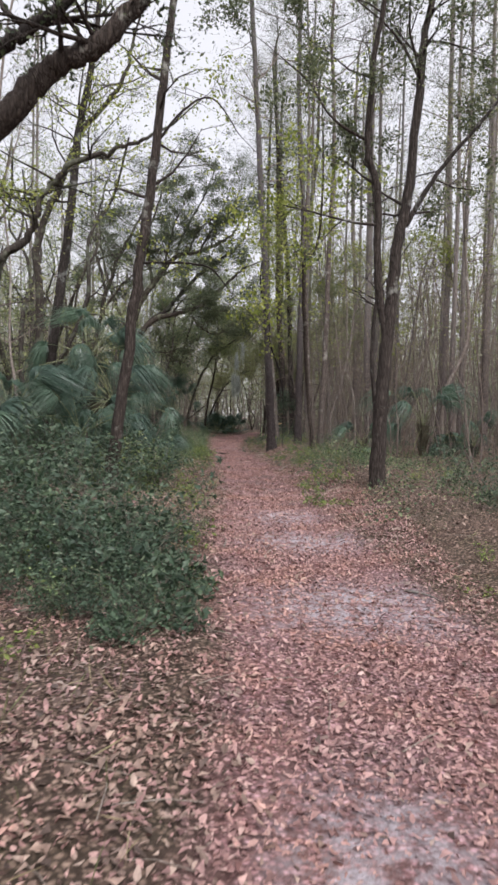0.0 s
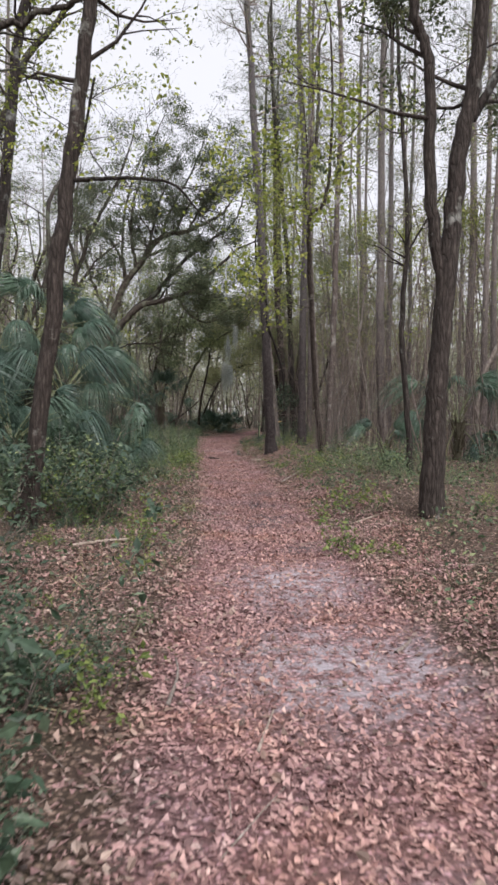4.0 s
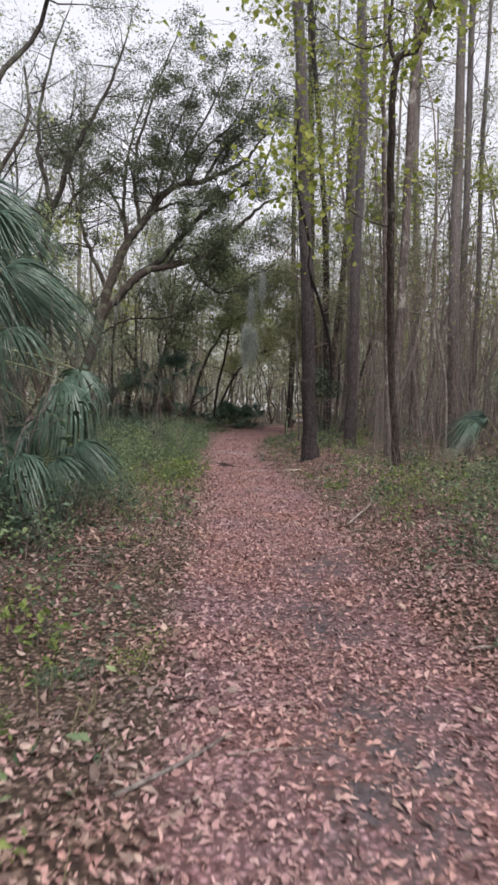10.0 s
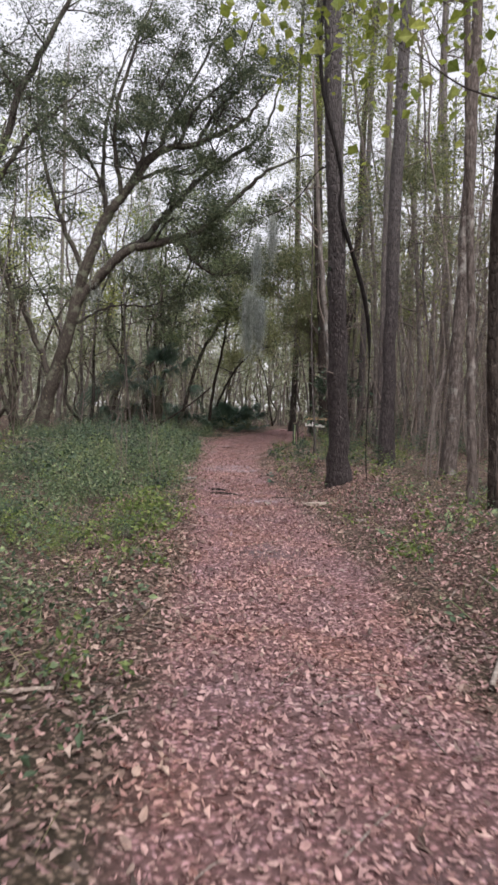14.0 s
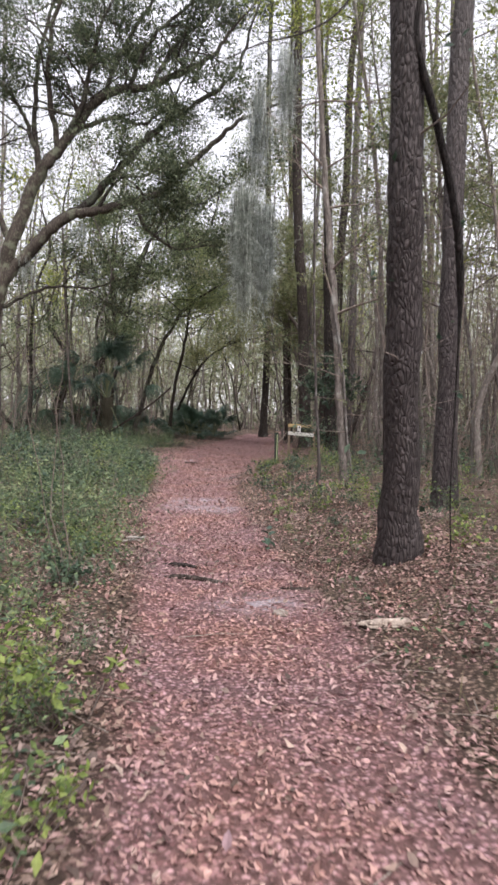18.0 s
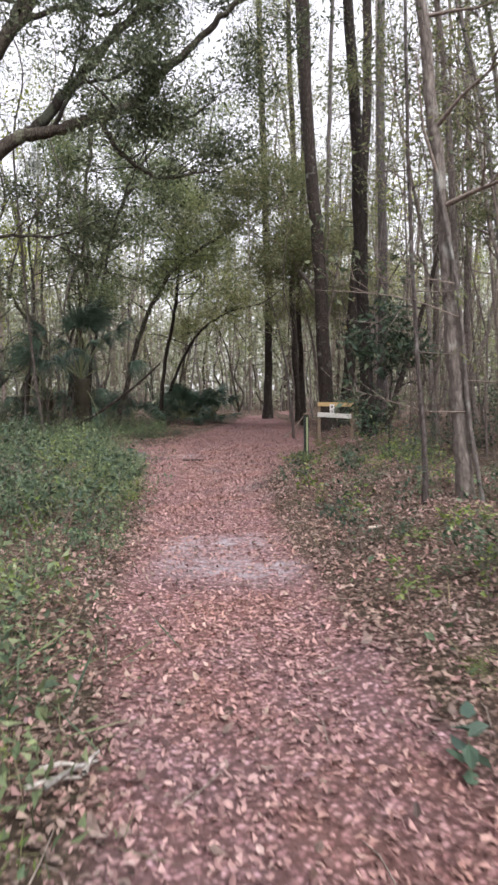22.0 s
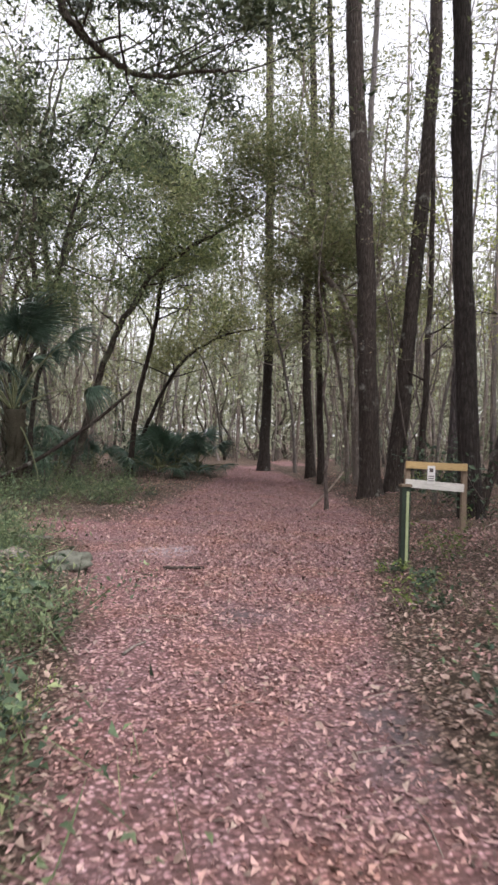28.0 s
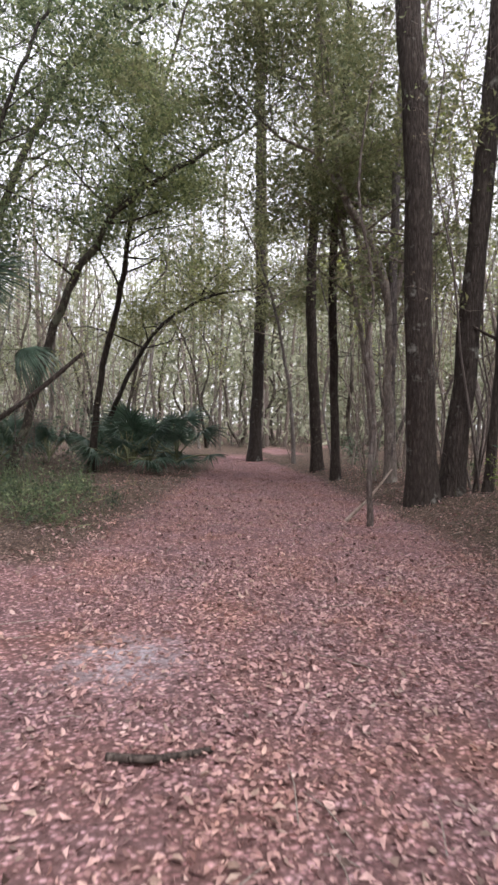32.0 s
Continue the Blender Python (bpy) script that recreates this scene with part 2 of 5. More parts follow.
side = mixed(n, l, ramp(n, l, coarse, [(0.45, (0, 0, 0)), (0.6, (1, 1, 1))]), soil, green)
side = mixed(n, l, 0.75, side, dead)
duff = ramp(n, l, fine, [(0.3, (0.13, 0.07, 0.064)), (0.5, (0.32, 0.176, 0.162)), (0.7, (0.52, 0.315, 0.292))])
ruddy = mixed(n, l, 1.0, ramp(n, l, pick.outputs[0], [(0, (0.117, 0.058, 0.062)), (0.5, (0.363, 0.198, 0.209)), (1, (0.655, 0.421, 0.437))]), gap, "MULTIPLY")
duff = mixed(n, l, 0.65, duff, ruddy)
duff = mixed(n, l, 1.0, duff, ramp(n, l, noisy(n, l, 1.1, 5, 0.65), DRIFT), "MULTIPLY")
sand = ramp(n, l, speck, [(0.3, (0.26, 0.236, 0.256)), (0.7, (0.5, 0.462, 0.5))])
bare = n.new("ShaderNodeAttribute")
bare.attribute_name = "sandy"
wear = n.new("ShaderNodeMath")
wear.operation = "MULTIPLY"
l.new(ramp(n, l, noisy(n, l, 6, 6, 0.75), [(0.42, (0, 0, 0)), (0.6, (1, 1, 1))]), wear.inputs[0])
l.new(bare.outputs["Fac"], wear.inputs[1])
trail = mixed(n, l, wear.outputs[0], duff, sand)
wet = n.new("ShaderNodeAttribute")
wet.attribute_name = "damp"
soak = n.new("ShaderNodeMath")
soak.operation = "MULTIPLY"
l.new(ramp(n, l, noisy(n, l, 5, 6, 0.75), [(0.4, (0, 0, 0)), (0.56, (1, 1, 1))]), soak.inputs[0])
l.new(wet.outputs["Fac"], soak.inputs[1])
trail = mixed(n, l, soak.outputs[0], trail, ramp(n, l, speck, [(0.3, (0.045, 0.038, 0.04)), (0.7, (0.14, 0.12, 0.125))]))
edge = n.new("ShaderNodeMath")
edge.operation = "MULTIPLY_ADD"
l.new(noisy(n, l, 4, 5, 0.7), edge.inputs[0])
edge.inputs[1].default_value = 0.7
l.new(at.outputs["Fac"], edge.inputs[2])
mask = ramp(n, l, edge.outputs[0], [(0.6, (0, 0, 0)), (1.08, (1, 1, 1))])
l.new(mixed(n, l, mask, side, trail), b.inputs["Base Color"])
b.inputs["Roughness"].default_value = 0.95
b.inputs["Specular IOR Level"].default_value = 0.2
bumped(n, l, b, mixed(n, l, 0.5, fine, speck), 0.9, 0.03)


# ---- mesh building ----
class Geo:
    """Points with faces of three or four corners."""
    def __init__(self):
        self.v, self.q, self.n = [], {3: [], 4: []}, 0

    def add(self, verts, faces):
        f = np.asarray(faces, int)
        self.v.append(np.asarray(verts, float))
        self.q[f.shape[1]].append(f + self.n)
        self.n += len(verts)

    def mesh(self, name, mat, smooth=True):
        me = bpy.data.meshes.new(name)
        v = np.concatenate(self.v)
        q = [np.concatenate(self.q[k]) if self.q[k] else np.zeros((0, k), int) for k in (3, 4)]
        loops, faces = q[0].size + q[1].size, len(q[0]) + len(q[1])
        me.vertices.add(len(v))
        me.vertices.foreach_set("co", v.ravel())
        me.loops.add(loops)
        me.loops.foreach_set("vertex_index", np.concatenate([q[0].ravel(), q[1].ravel()]))
        me.polygons.add(faces)
        me.polygons.foreach_set("loop_start", np.concatenate([np.arange(0, q[0].size, 3), q[0].size + np.arange(0, q[1].size, 4)]))
        me.update(calc_edges=True)
        me.polygons.foreach_set("use_smooth", [smooth] * faces)
        me.materials.append(mat)
        return me


def part(name, geo, mat, parent=None, label="", smooth=True):
    """One mesh object under a thing or a part."""
    me = geo if isinstance(geo, bpy.types.Mesh) else geo.mesh(name, mat, smooth)
    ob = new(name, me)
    if parent is not None:
        ob.parent = parent
    return tagged(ob, label)


def unit(v):
    return v / (np.linalg.norm(v, axis=-1, keepdims=True) + 1e-9)


def spline(pts, per=6):
    """A smooth line through some points."""
    p = np.asarray(pts, float)
    p = np.vstack([2 * p[0] - p[1], p, 2 * p[-1] - p[-2]])
    out = []
    for i in range(1, len(p) - 2):
        for s in np.arange(per) / per:
            a, b2, c, d = p[i - 1], p[i], p[i + 1], p[i + 2]
            out.append(0.5 * (2 * b2 + (c - a) * s + (2 * a - 5 * b2 + 4 * c - d) * s * s + (3 * b2 - a - 3 * c + d) * s ** 3))
    return np.array(out + [p[-2]])


def tube(geo, pts, radii, sides=6, rng=None, rough=0.0):
    p = np.asarray(pts, float)
    r = np.asarray(radii, float)
    t = unit(np.gradient(p, axis=0))
    ref = np.where(np.abs(t[:, 2:3]) > 0.9, [[0.0, 1.0, 0.0]], [[0.0, 0.0, 1.0]])
    if abs(t[:, 2]).mean() > 0.75:
        ref = np.tile([[0.0, 1.0, 0.0]], (len(p), 1))
    elif abs(t[:, 2]).max() < 0.97:
        ref = np.tile([[0.0, 0.0, 1.0]], (len(p), 1))
    u = unit(np.cross(t, ref))
    w = np.cross(t, u)
    a = np.arange(sides) * 2 * math.pi / sides
    rr = r[:, None] * np.ones(sides)
    if rough and rng is not None:
        rr = rr * (1 + rough * rng.standard_normal(rr.shape))
    ring = p[:, None] + rr[..., None] * (np.cos(a)[None, :, None] * u[:, None] + np.sin(a)[None, :, None] * w[:, None])
    k = len(p)
    i, j = np.meshgrid(np.arange(k - 1), np.arange(sides), indexing="ij")
    j2 = (j + 1) % sides
    q = np.stack([i * sides + j, i * sides + j2, (i + 1) * sides + j2, (i + 1) * sides + j], -1).reshape(-1, 4)
    geo.add(ring.reshape(-1, 3), q)


def blades(geo, rng, at, size, aspect=0.5, flat=0.0, droop=0.0, jitter=0.4, fold=0.25, small=False):
    """Leaves: one folded, pointed blade at each place. flat: how far they lie level."""
    k = len(at)
    ax = rng.standard_normal((k, 3))
    ax[:, 2] = ax[:, 2] * (1 - flat) - droop
    ax = unit(ax)
    nm = rng.standard_normal((k, 3)) * (1 - flat) + np.array([0, 0, 1.0]) * (0.35 + flat * 2)
    sd = unit(np.cross(nm, ax))
    nm = np.cross(ax, sd)
    s = size * np.exp(np.clip(jitter * rng.standard_normal(k), -0.7, 0.5))[:, None]
    wd = s * aspect * 0.5
    if small:
        v = np.stack([at, at + ax * s * 0.65 + sd * wd * 1.3, at + ax * s * 1.12 - sd * wd * 0.55], 1)
        geo.add(v.reshape(-1, 3), np.arange(3 * k).reshape(k, 3))
        return
    v = np.stack([at, at + ax * s * 0.45 + sd * wd + nm * wd * fold, at + ax * s, at + ax * s * 0.45 - sd * wd + nm * wd * fold], 1)
    geo.add(v.reshape(-1, 3), np.arange(4 * k).reshape(k, 4))


def litter(geo, rng, at, size, tilt=0.3, jitter=0.35, aspect=0.56):
    """Fallen leaves: an oval blade, folded along its rib and curled, on each place."""
    k = len(at)
    az = rng.uniform(0, 2 * math.pi, k)
    nm = unit(np.stack([rng.normal(0, tilt, k), rng.normal(0, tilt, k), np.ones(k)], 1))
    ax = unit(np.cross(np.cross(nm, np.stack([np.cos(az), np.sin(az), np.zeros(k)], 1)), nm))
    sd = np.cross(nm, ax)
    s = (size * np.exp(np.clip(jitter * rng.standard_normal(k), -0.7, 0.45)))[:, None]
    w = s * aspect * 0.5 * rng.uniform(0.7, 1.25, (k, 1))
    up, curl = rng.uniform(-0.35, 0.9, (k, 1)) * w, rng.uniform(-0.25, 0.4, (k, 1)) * s
    v = np.stack([at, at + ax * s * 0.3 + sd * w + nm * up, at + ax * s * 0.72 + sd * w * 0.75 + nm * (up + curl * 0.4), at + ax * s + nm * curl,
                  at + ax * s * 0.72 - sd * w * 0.75 + nm * (up + curl * 0.4), at + ax * s * 0.3 - sd * w + nm * up], 1)
    o = 6 * np.arange(k)[:, None]
    geo.add(v.reshape(-1, 3), np.concatenate([o + [0, 1, 2, 3], o + [0, 3, 4, 5]], 1).reshape(-1, 4))


def limb(geo, rng, p, d, length, r, depth, tips, up=0.15, wob=0.25, kids=4, spread=0.9, bare=0.3):
    """A branch that wanders, tapers and carries smaller ones; its outer points are kept in tips."""
    steps = int(min(8, max(2 if depth <= 0 else 3, length / 0.42)))
    pts, dirs = [np.array(p, float)], []
    d = unit(np.array(d, float))
    for _ in range(steps):
        d = unit(d + rng.standard_normal(3) * wob * 0.6 + np.array([0, 0, up * 0.3]))
        dirs.append(d)
        pts.append(pts[-1] + d * length / steps)
    pts = np.array(pts)
    rad = r * (1 - 0.8 * np.linspace(0, 1, steps + 1))
    tube(geo, pts, rad, 6 if r > 0.04 else (4 if r > 0.012 else 3))
    if depth <= 0:
        tips.extend(pts[1:])
        return pts
    for _ in range(kids):
        f = rng.uniform(bare, 1.0)
        i = min(steps - 1, int(f * steps))
        side = unit(np.cross(dirs[i], rng.standard_normal(3)))
        c = unit(dirs[i] + side * spread * rng.uniform(0.6, 1.2))
        limb(geo, rng, pts[i] + (pts[i + 1] - pts[i]) * rng.random(), c, length * rng.uniform(0.3, 0.6), max(rad[i] * 0.55, 0.004), depth - 1, tips, up, wob, max(2, kids - 1), spread, 0.15)
    tips.extend(pts[-2:])
    return pts


def leaves_at(rng, tips, per, spread, clump=0.0, share=0.45):
    """Places of leaves round the twig ends; clump gathers them into masses with gaps between."""
    t = np.array(tips)
    if clump:
        o = rng.uniform(0, 6, 3)
        w = np.sin(1.7 * t[:, 0] + o[0]) * np.sin(1.9 * t[:, 1] + 0.8 * t[:, 2] + o[1]) + np.sin(2.3 * t[:, 2] - 0.9 * t[:, 0] + o[2])
        w = np.clip(0.55 + 0.6 * clump * w, 0.04, None) * (rng.random(len(t)) < share) * rng.uniform(0.3, 1.7, len(t)) + 1e-6
        return t[rng.choice(len(t), len(t) * per, p=w / w.sum())] + rng.standard_normal((len(t) * per, 3)) * spread * np.array([0.85, 0.85, 0.55])
    return np.repeat(t, per, axis=0) + rng.standard_normal((len(t) * per, 3)) * spread


def base_empty(name, x, y, z=0.0):
    e = new(name)
    e.empty_display_size = 0.2
    e.location = (x, y, z)
    return e


# ---- the lie of the land ----
TRAIL_Y = [-30, -6, 0, 5, 8, 10, 13, 16, 18, 24, 28, 31, 34, 38, 41, 43, 45.5, 47.5, 51, 56.5, 61, 65.5, 70, 78, 95]
TRAIL_X = [0.9, 0.9, 0.9, 0.85, 0.6, 0.5, 0.42, 0.32, 0.12, -0.15, -0.5, -0.75, -1.1, -1.25, -1.35, -1.25, -1.2, -1.0, -0.3, 0.15, 0.6, 0.95, 0.9, 3.0, 12.0]
TRAIL_W = [1.0, 1.0, 1.0, 0.95, 0.9, 0.88, 0.78, 0.76, 0.75, 0.78, 0.74, 0.72, 0.72, 0.72, 0.9, 1.15, 1.6, 2.0, 2.1, 1.75, 1.5, 1.2, 0.9, 0.9, 0.9]
SIDE_TRAIL = ((-2.0, 48.2), (-16.0, 51.0))
SANDY = ((1.0, 6.2, 1.0, 0.9), (0.55, 2.4, 0.4, 0.8), (0.75, 9.4, 0.8, 0.9), (0.6, 11.6, 0.6, 1.0), (-0.35, 29.5, 0.3, 0.3), (-1.25, 35.5, 0.4, 0.45), (-0.75, 35.3, 0.35, 0.4), (-0.95, 36.4, 0.4, 0.4), (-1.5, 36.4, 0.25, 0.4), (-1.9, 46.6, 0.35, 0.5))
DAMP = ((0.75, 13.5, 0.3, 0.45), (0.42, 15.6, 0.4, 1.1), (0.3, 17.6, 0.35, 0.9), (0.5, 19.4, 0.4, 0.8), (-0.25, 25.3, 0.3, 0.35), (-0.35, 40.6, 0.5, 0.7), (-1.1, 43.2, 0.22, 0.4))


def trail_x(y):
    return np.interp(y, TRAIL_Y, TRAIL_X)


def trod(x, y):
    """1 on the trodden trail, falling to 0 beside it."""
    w = np.interp(y, TRAIL_Y, TRAIL_W)
    a = 1 - (np.abs(x - trail_x(y)) - w * 0.7) / (w * 0.6)
    (x0, y0), (x1, y1) = SIDE_TRAIL
    f = np.clip((x - x0) / (x1 - x0), 0, 1)
    c = 1 - (np.abs(y - (y0 + f * (y1 - y0))) - 0.6 + 0.55 * f) / 0.8
    c = np.where(x > x0 + 0.5, 0, c)
    return np.clip(np.maximum(a, c), 0, 1)


def sandy(x, y):
    s = np.zeros_like(np.asarray(x, float))
    for cx, cy, rx, ry in SANDY:
        s = np.maximum(s, np.clip(1.5 - 1.1 * np.hypot((x - cx) / rx, (y - cy) / ry), 0, 1))
    return s


def damp(x, y):
    s = np.zeros_like(np.asarray(x, float))
    for cx, cy, rx, ry in DAMP:
        s = np.maximum(s, np.clip(1.5 - 1.1 * np.hypot((x - cx) / rx, (y - cy) / ry), 0, 1))
    return s


def land(x, y):
    """The height of the ground."""
    x, y = np.asarray(x, float), np.asarray(y, float)
    bumps = 0.05 * np.sin(0.9 * x + 0.35 * y) * np.sin(0.5 * y - 0.4 * x) + 0.03 * np.sin(2.3 * x - 1.1 * y + 1) + 0.02 * np.sin(3.1 * y + 1.7 * x)
    off = np.clip((x - trail_x(y) - np.interp(y, TRAIL_Y, TRAIL_W) - 0.15) / 1.5, 0, 1)
    bank = 0.3 * off * off * (3 - 2 * off) * np.interp(y, [5, 10, 56, 68], [0, 1, 1, 0.2])
    return 0.03 + bank + (bumps + 0.03) * (1 - trod(x, y)) - 0.03 * trod(x, y)


def on_land(x, y, sink=0.02):
    return float(land(x, y)) - sink


xs = np.concatenate([-np.geomspace(600, 12, 26)[:-1], np.arange(-12, 12.01, 0.3), np.geomspace(12, 600, 26)[1:]])
ys = np.concatenate([-np.geomspace(600, 8, 22)[:-1], np.arange(-8, 72.01, 0.3), np.geomspace(72, 900, 26)[1:]])
gx, gy = np.meshgrid(xs, ys)
small = 0.012 * np.random.default_rng(5).standard_normal(gx.shape) * (np.abs(gx) < 12) * (1 - 0.6 * trod(gx, gy))
gv = np.stack([gx, gy, land(gx, gy) + small], -1).reshape(-1, 3)
ii, jj = np.meshgrid(np.arange(len(ys) - 1), np.arange(len(xs) - 1), indexing="ij")
nx = len(xs)
gq = np.stack([ii * nx + jj, ii * nx + jj + 1, (ii + 1) * nx + jj + 1, (ii + 1) * nx + jj], -1).reshape(-1, 4)
g = Geo()
g.add(gv, gq)
ground = tagged(part("ground", g, GROUND), "forest floor of soil and leaf duff with a trodden reddish trail", "ground", kind="structure")
for key, fun in (("trod", trod), ("sandy", sandy), ("damp", damp)):
    layer = ground.data.attributes.new(key, "FLOAT", "POINT")
    layer.data.foreach_set("value", fun(gv[:, 0], gv[:, 1]).astype(np.float32))


# ---- trees built one by one ----
LEAF_KIND = {"olive": (OLIVE_LEAF, 0.062, 0.5), "oak": (OAK_LEAF, 0.06, 0.5), "yellow": (YELLOW_LEAF, 0.066, 0.65), "holly": (SHRUB_LEAF, 0.125, 0.42), "sweet": (YELLOW_LEAF, 0.085, 0.95), "sprig": (YELLOW_LEAF, 0.055, 0.62), "dull": (DULL_LEAF, 0.06, 0.5), "rust": (DRY_LEAF, 0.06, 0.5), "pine": (PINE_NEEDLE, 0.2, 0.07)}


def tree(name, label, stems, bark_mat, seed, boughs=10, bough_len=1.6, bough_from=0.4, kids=4, depth=2, leaf="oak", per=5, spread=0.12, sides=10, flare=1.35, up=0.15, category="tree", stubs=0, bough_r=0.035):
    """stems: smooth lines with their two radii, and how thickly boughs stand on them; the first stands on the ground."""
    rng = np.random.default_rng(seed)
    x, y = stems[0][0][0][:2]
    e = tagged(base_empty(name, x, y, on_land(x, y)), label, category)
    off = np.array([x, y, on_land(x, y)])
    twigs, tips = Geo(), []
    for k, (pts, r0, r1, *share) in enumerate(stems):
        wood = Geo()
        p = spline(np.array(pts) - off, 7)
        if k == 0:
            p[0, 2] = -0.12
        r = np.linspace(1, 0, len(p)) ** 0.8 * (r0 - r1) + r1
        if k == 0:
            r = r * (1 + (flare - 1) * np.exp(-np.maximum(p[:, 2], 0) / 0.35))
        p = p + rng.standard_normal(p.shape) * min(r0, 0.1) * (0.3 if bark_mat is OAK_BARK else 0.12) * (np.arange(len(p)) > 1)[:, None]
        tube(wood, p, r, sides if k == 0 else max(6, sides - 3), rng, 0.04)
        length = np.linalg.norm(np.diff(p, axis=0), axis=1).sum()
        for _ in range(int(boughs * (share[0] if share else 1 if k == 0 else 0.6))):
            i = int(rng.uniform(bough_from if k == 0 else 0.25, 0.99) * (len(p) - 1))
            ang = rng.uniform(0, 2 * math.pi)
            d = np.array([math.cos(ang), math.sin(ang), rng.uniform(-0.1, 0.7)])
            limb(twigs, rng, p[i], d, bough_len * rng.uniform(0.5, 1.2), min(r[i] * 0.45, bough_r), depth, tips, up, 0.3, kids)
        limb(twigs, rng, p[-1], p[-1] - p[-4], bough_len * 0.9, r[-1], depth, tips, up, 0.3, kids)
        for _ in range(stubs):
            i = int(rng.uniform(0.1, 0.9) * (len(p) - 1))
            ang = rng.uniform(0, 2 * math.pi)
            limb(twigs, rng, p[i], (math.cos(ang), math.sin(ang), rng.uniform(-0.2, 0.3)), rng.uniform(0.3, 1.2), 0.014, 0, [], 0.0, 0.3)
        part("limb" if k else "trunk", wood, bark_mat, e)
    if twigs.n:
        tagged(part("branchwork", twigs, TWIG if bark_mat is not DARK_BARK and bark_mat is not OAK_BARK else bark_mat, e), kind="stuff")
    if leaf and per:
        mat, size, aspect = LEAF_KIND[leaf]
        if y > 45:
            size *= 1.45
        g = Geo()
        blades(g, rng, leaves_at(rng, tips, per, spread, 0.8 if leaf in ("oak", "dull", "olive") else 0.0, 0.45 if leaf == "oak" else 0.8), size, aspect, 0.15, 0.25 if leaf != "pine" else 0.1, small=leaf in ("pine", "dull", "olive") or leaf == "oak" and y > 35)
        part("crown", g, mat, e, smooth=False)
    return e


def rise(base, top, r0, r1, bend=0.12, seed=0):
    """A nearly straight stem between two points with slight bends."""
    rng = np.random.default_rng(seed)
    a, c = np.array(base, float), np.array(top, float)
    pts = [tuple(a + (c - a) * f + np.array([*rng.standard_normal(2) * bend * (0 < f), 0])) for f in (0, 0.2, 0.4, 0.6, 0.8, 1)]
    return (pts, r0, r1)


def tall_pine(x, y, dx, dy, h, r, seed, label, bark_mat=None, crown=0.62, group="pines"):
    t = tree("pine_tree", label, [rise((x, y, 0), (x + dx, y + dy, h), r, r * 0.4, 0.1, seed)], bark_mat or PINE_BARK, seed, boughs=16, bough_len=2.6,
             bough_from=crown, kids=4, depth=1, leaf="pine", per=20, spread=0.3, sides=12, flare=1.45, stubs=9)
    return tagged(t, group=group)


# the pine with ridged bark beside the trail, with a dark vine climbing it
tagged(tree("pine_tree", "large pine with dark furrowed bark beside the trail",
            [([(0.98, 30.5, 0), (0.88, 30.16, 1.6), (0.77, 29.85, 3.2), (0.6, 29.48, 5.6), (0.44, 29.19, 8), (0.22, 28.97, 11), (0.0, 28.9, 14), (-0.28, 28.9, 18), (-0.66, 29.0, 25)], 0.17, 0.06)],
            FURROWED, 11, boughs=16, bough_len=2.6, bough_from=0.62, kids=4, depth=1, leaf="pine", per=20, spread=0.3, sides=16, flare=1.5, stubs=9), group="pines")
vine_line = [(1.42, 30.28, 0.1), (1.37, 30.24, 0.9), (1.37, 30.2, 1.75), (1.33, 30.05, 2.68), (1.2, 29.85, 3.3), (0.97, 29.65, 3.95), (0.72, 29.5, 4.6), (0.72, 29.45, 5.1), (0.56, 29.35, 5.7), (0.38, 29.3, 6.4), (0.33, 29.2, 7.2), (0.45, 29.12, 8.2)]
g = Geo()
p = spline(vine_line, 6)
tube(g, p, np.interp(p[:, 2], [0, 2.2, 2.8, 5.5, 8], [0.006, 0.009, 0.036, 0.034, 0.024]), 7, np.random.default_rng(3), 0.08)
vine = tagged(base_empty("climbing_vine", 1.56, 30.28), "thick dark woody vine winding up a pine trunk", "vine")
me = part("stem", g, VINE_BARK, vine)
me.location = (-1.56, -30.28, 0)
tp = []
rv = np.random.default_rng(4)
for z in np.linspace(0.3, 5.5, 11):
    a = rv.uniform(2.6, 6.6)
    g2 = Geo()
    limb(g2, rv, (0.96 - 0.055 * z + 0.17 * math.cos(a), 30.45 - 0.16 * z + 0.17 * math.sin(a), z + 0.3), (math.cos(a), math.sin(a), 0.3), 0.35, 0.006, 0, tp, 0, 0.3)
    part("shoot", g2, TWIG, vine).location = (-1.56, -30.28, 0)
g3 = Geo()
blades(g3, rv, leaves_at(rv, tp, 2, 0.06), 0.07, 0.6, 0.2, 0.2)
vl = part("foliage", g3, SHRUB_LEAF, vine, smooth=False)
vl.location = (-1.56, -30.28, 0)

# other pines
tall_pine(2.2, 33.2, -0.4, 0, 25.0, 0.145, 12, "straight pine with scaly dark reddish bark", FURROWED)
tall_pine(2.98, 31.2, 0.2, 0.2, 22.0, 0.12, 13, "slim pine with lichen spotted grey bark", SPOTTED_BARK)
tall_pine(6.0, 37.0, -0.5, 0, 24.0, 0.2, 14, "tall straight pine with grey plated bark")
tall_pine(6.8, 48.0, -0.5, 0, 24.0, 0.18, 15, "tall straight pine with grey plated bark")
tall_pine(2.85, 48.5, -1.65, 0.2, 25.0, 0.175, 16, "dark pine with deeply furrowed bark behind the sign", DARK_BARK)
tall_pine(2.58, 54.1, -1.2, 0, 27.0, 0.24, 17, "large dark pine with a broad base", DARK_BARK)
tall_pine(3.17, 54.4, 1.5, 0.3, 26.0, 0.2, 18, "leaning dark pine beside another pine", DARK_BARK)
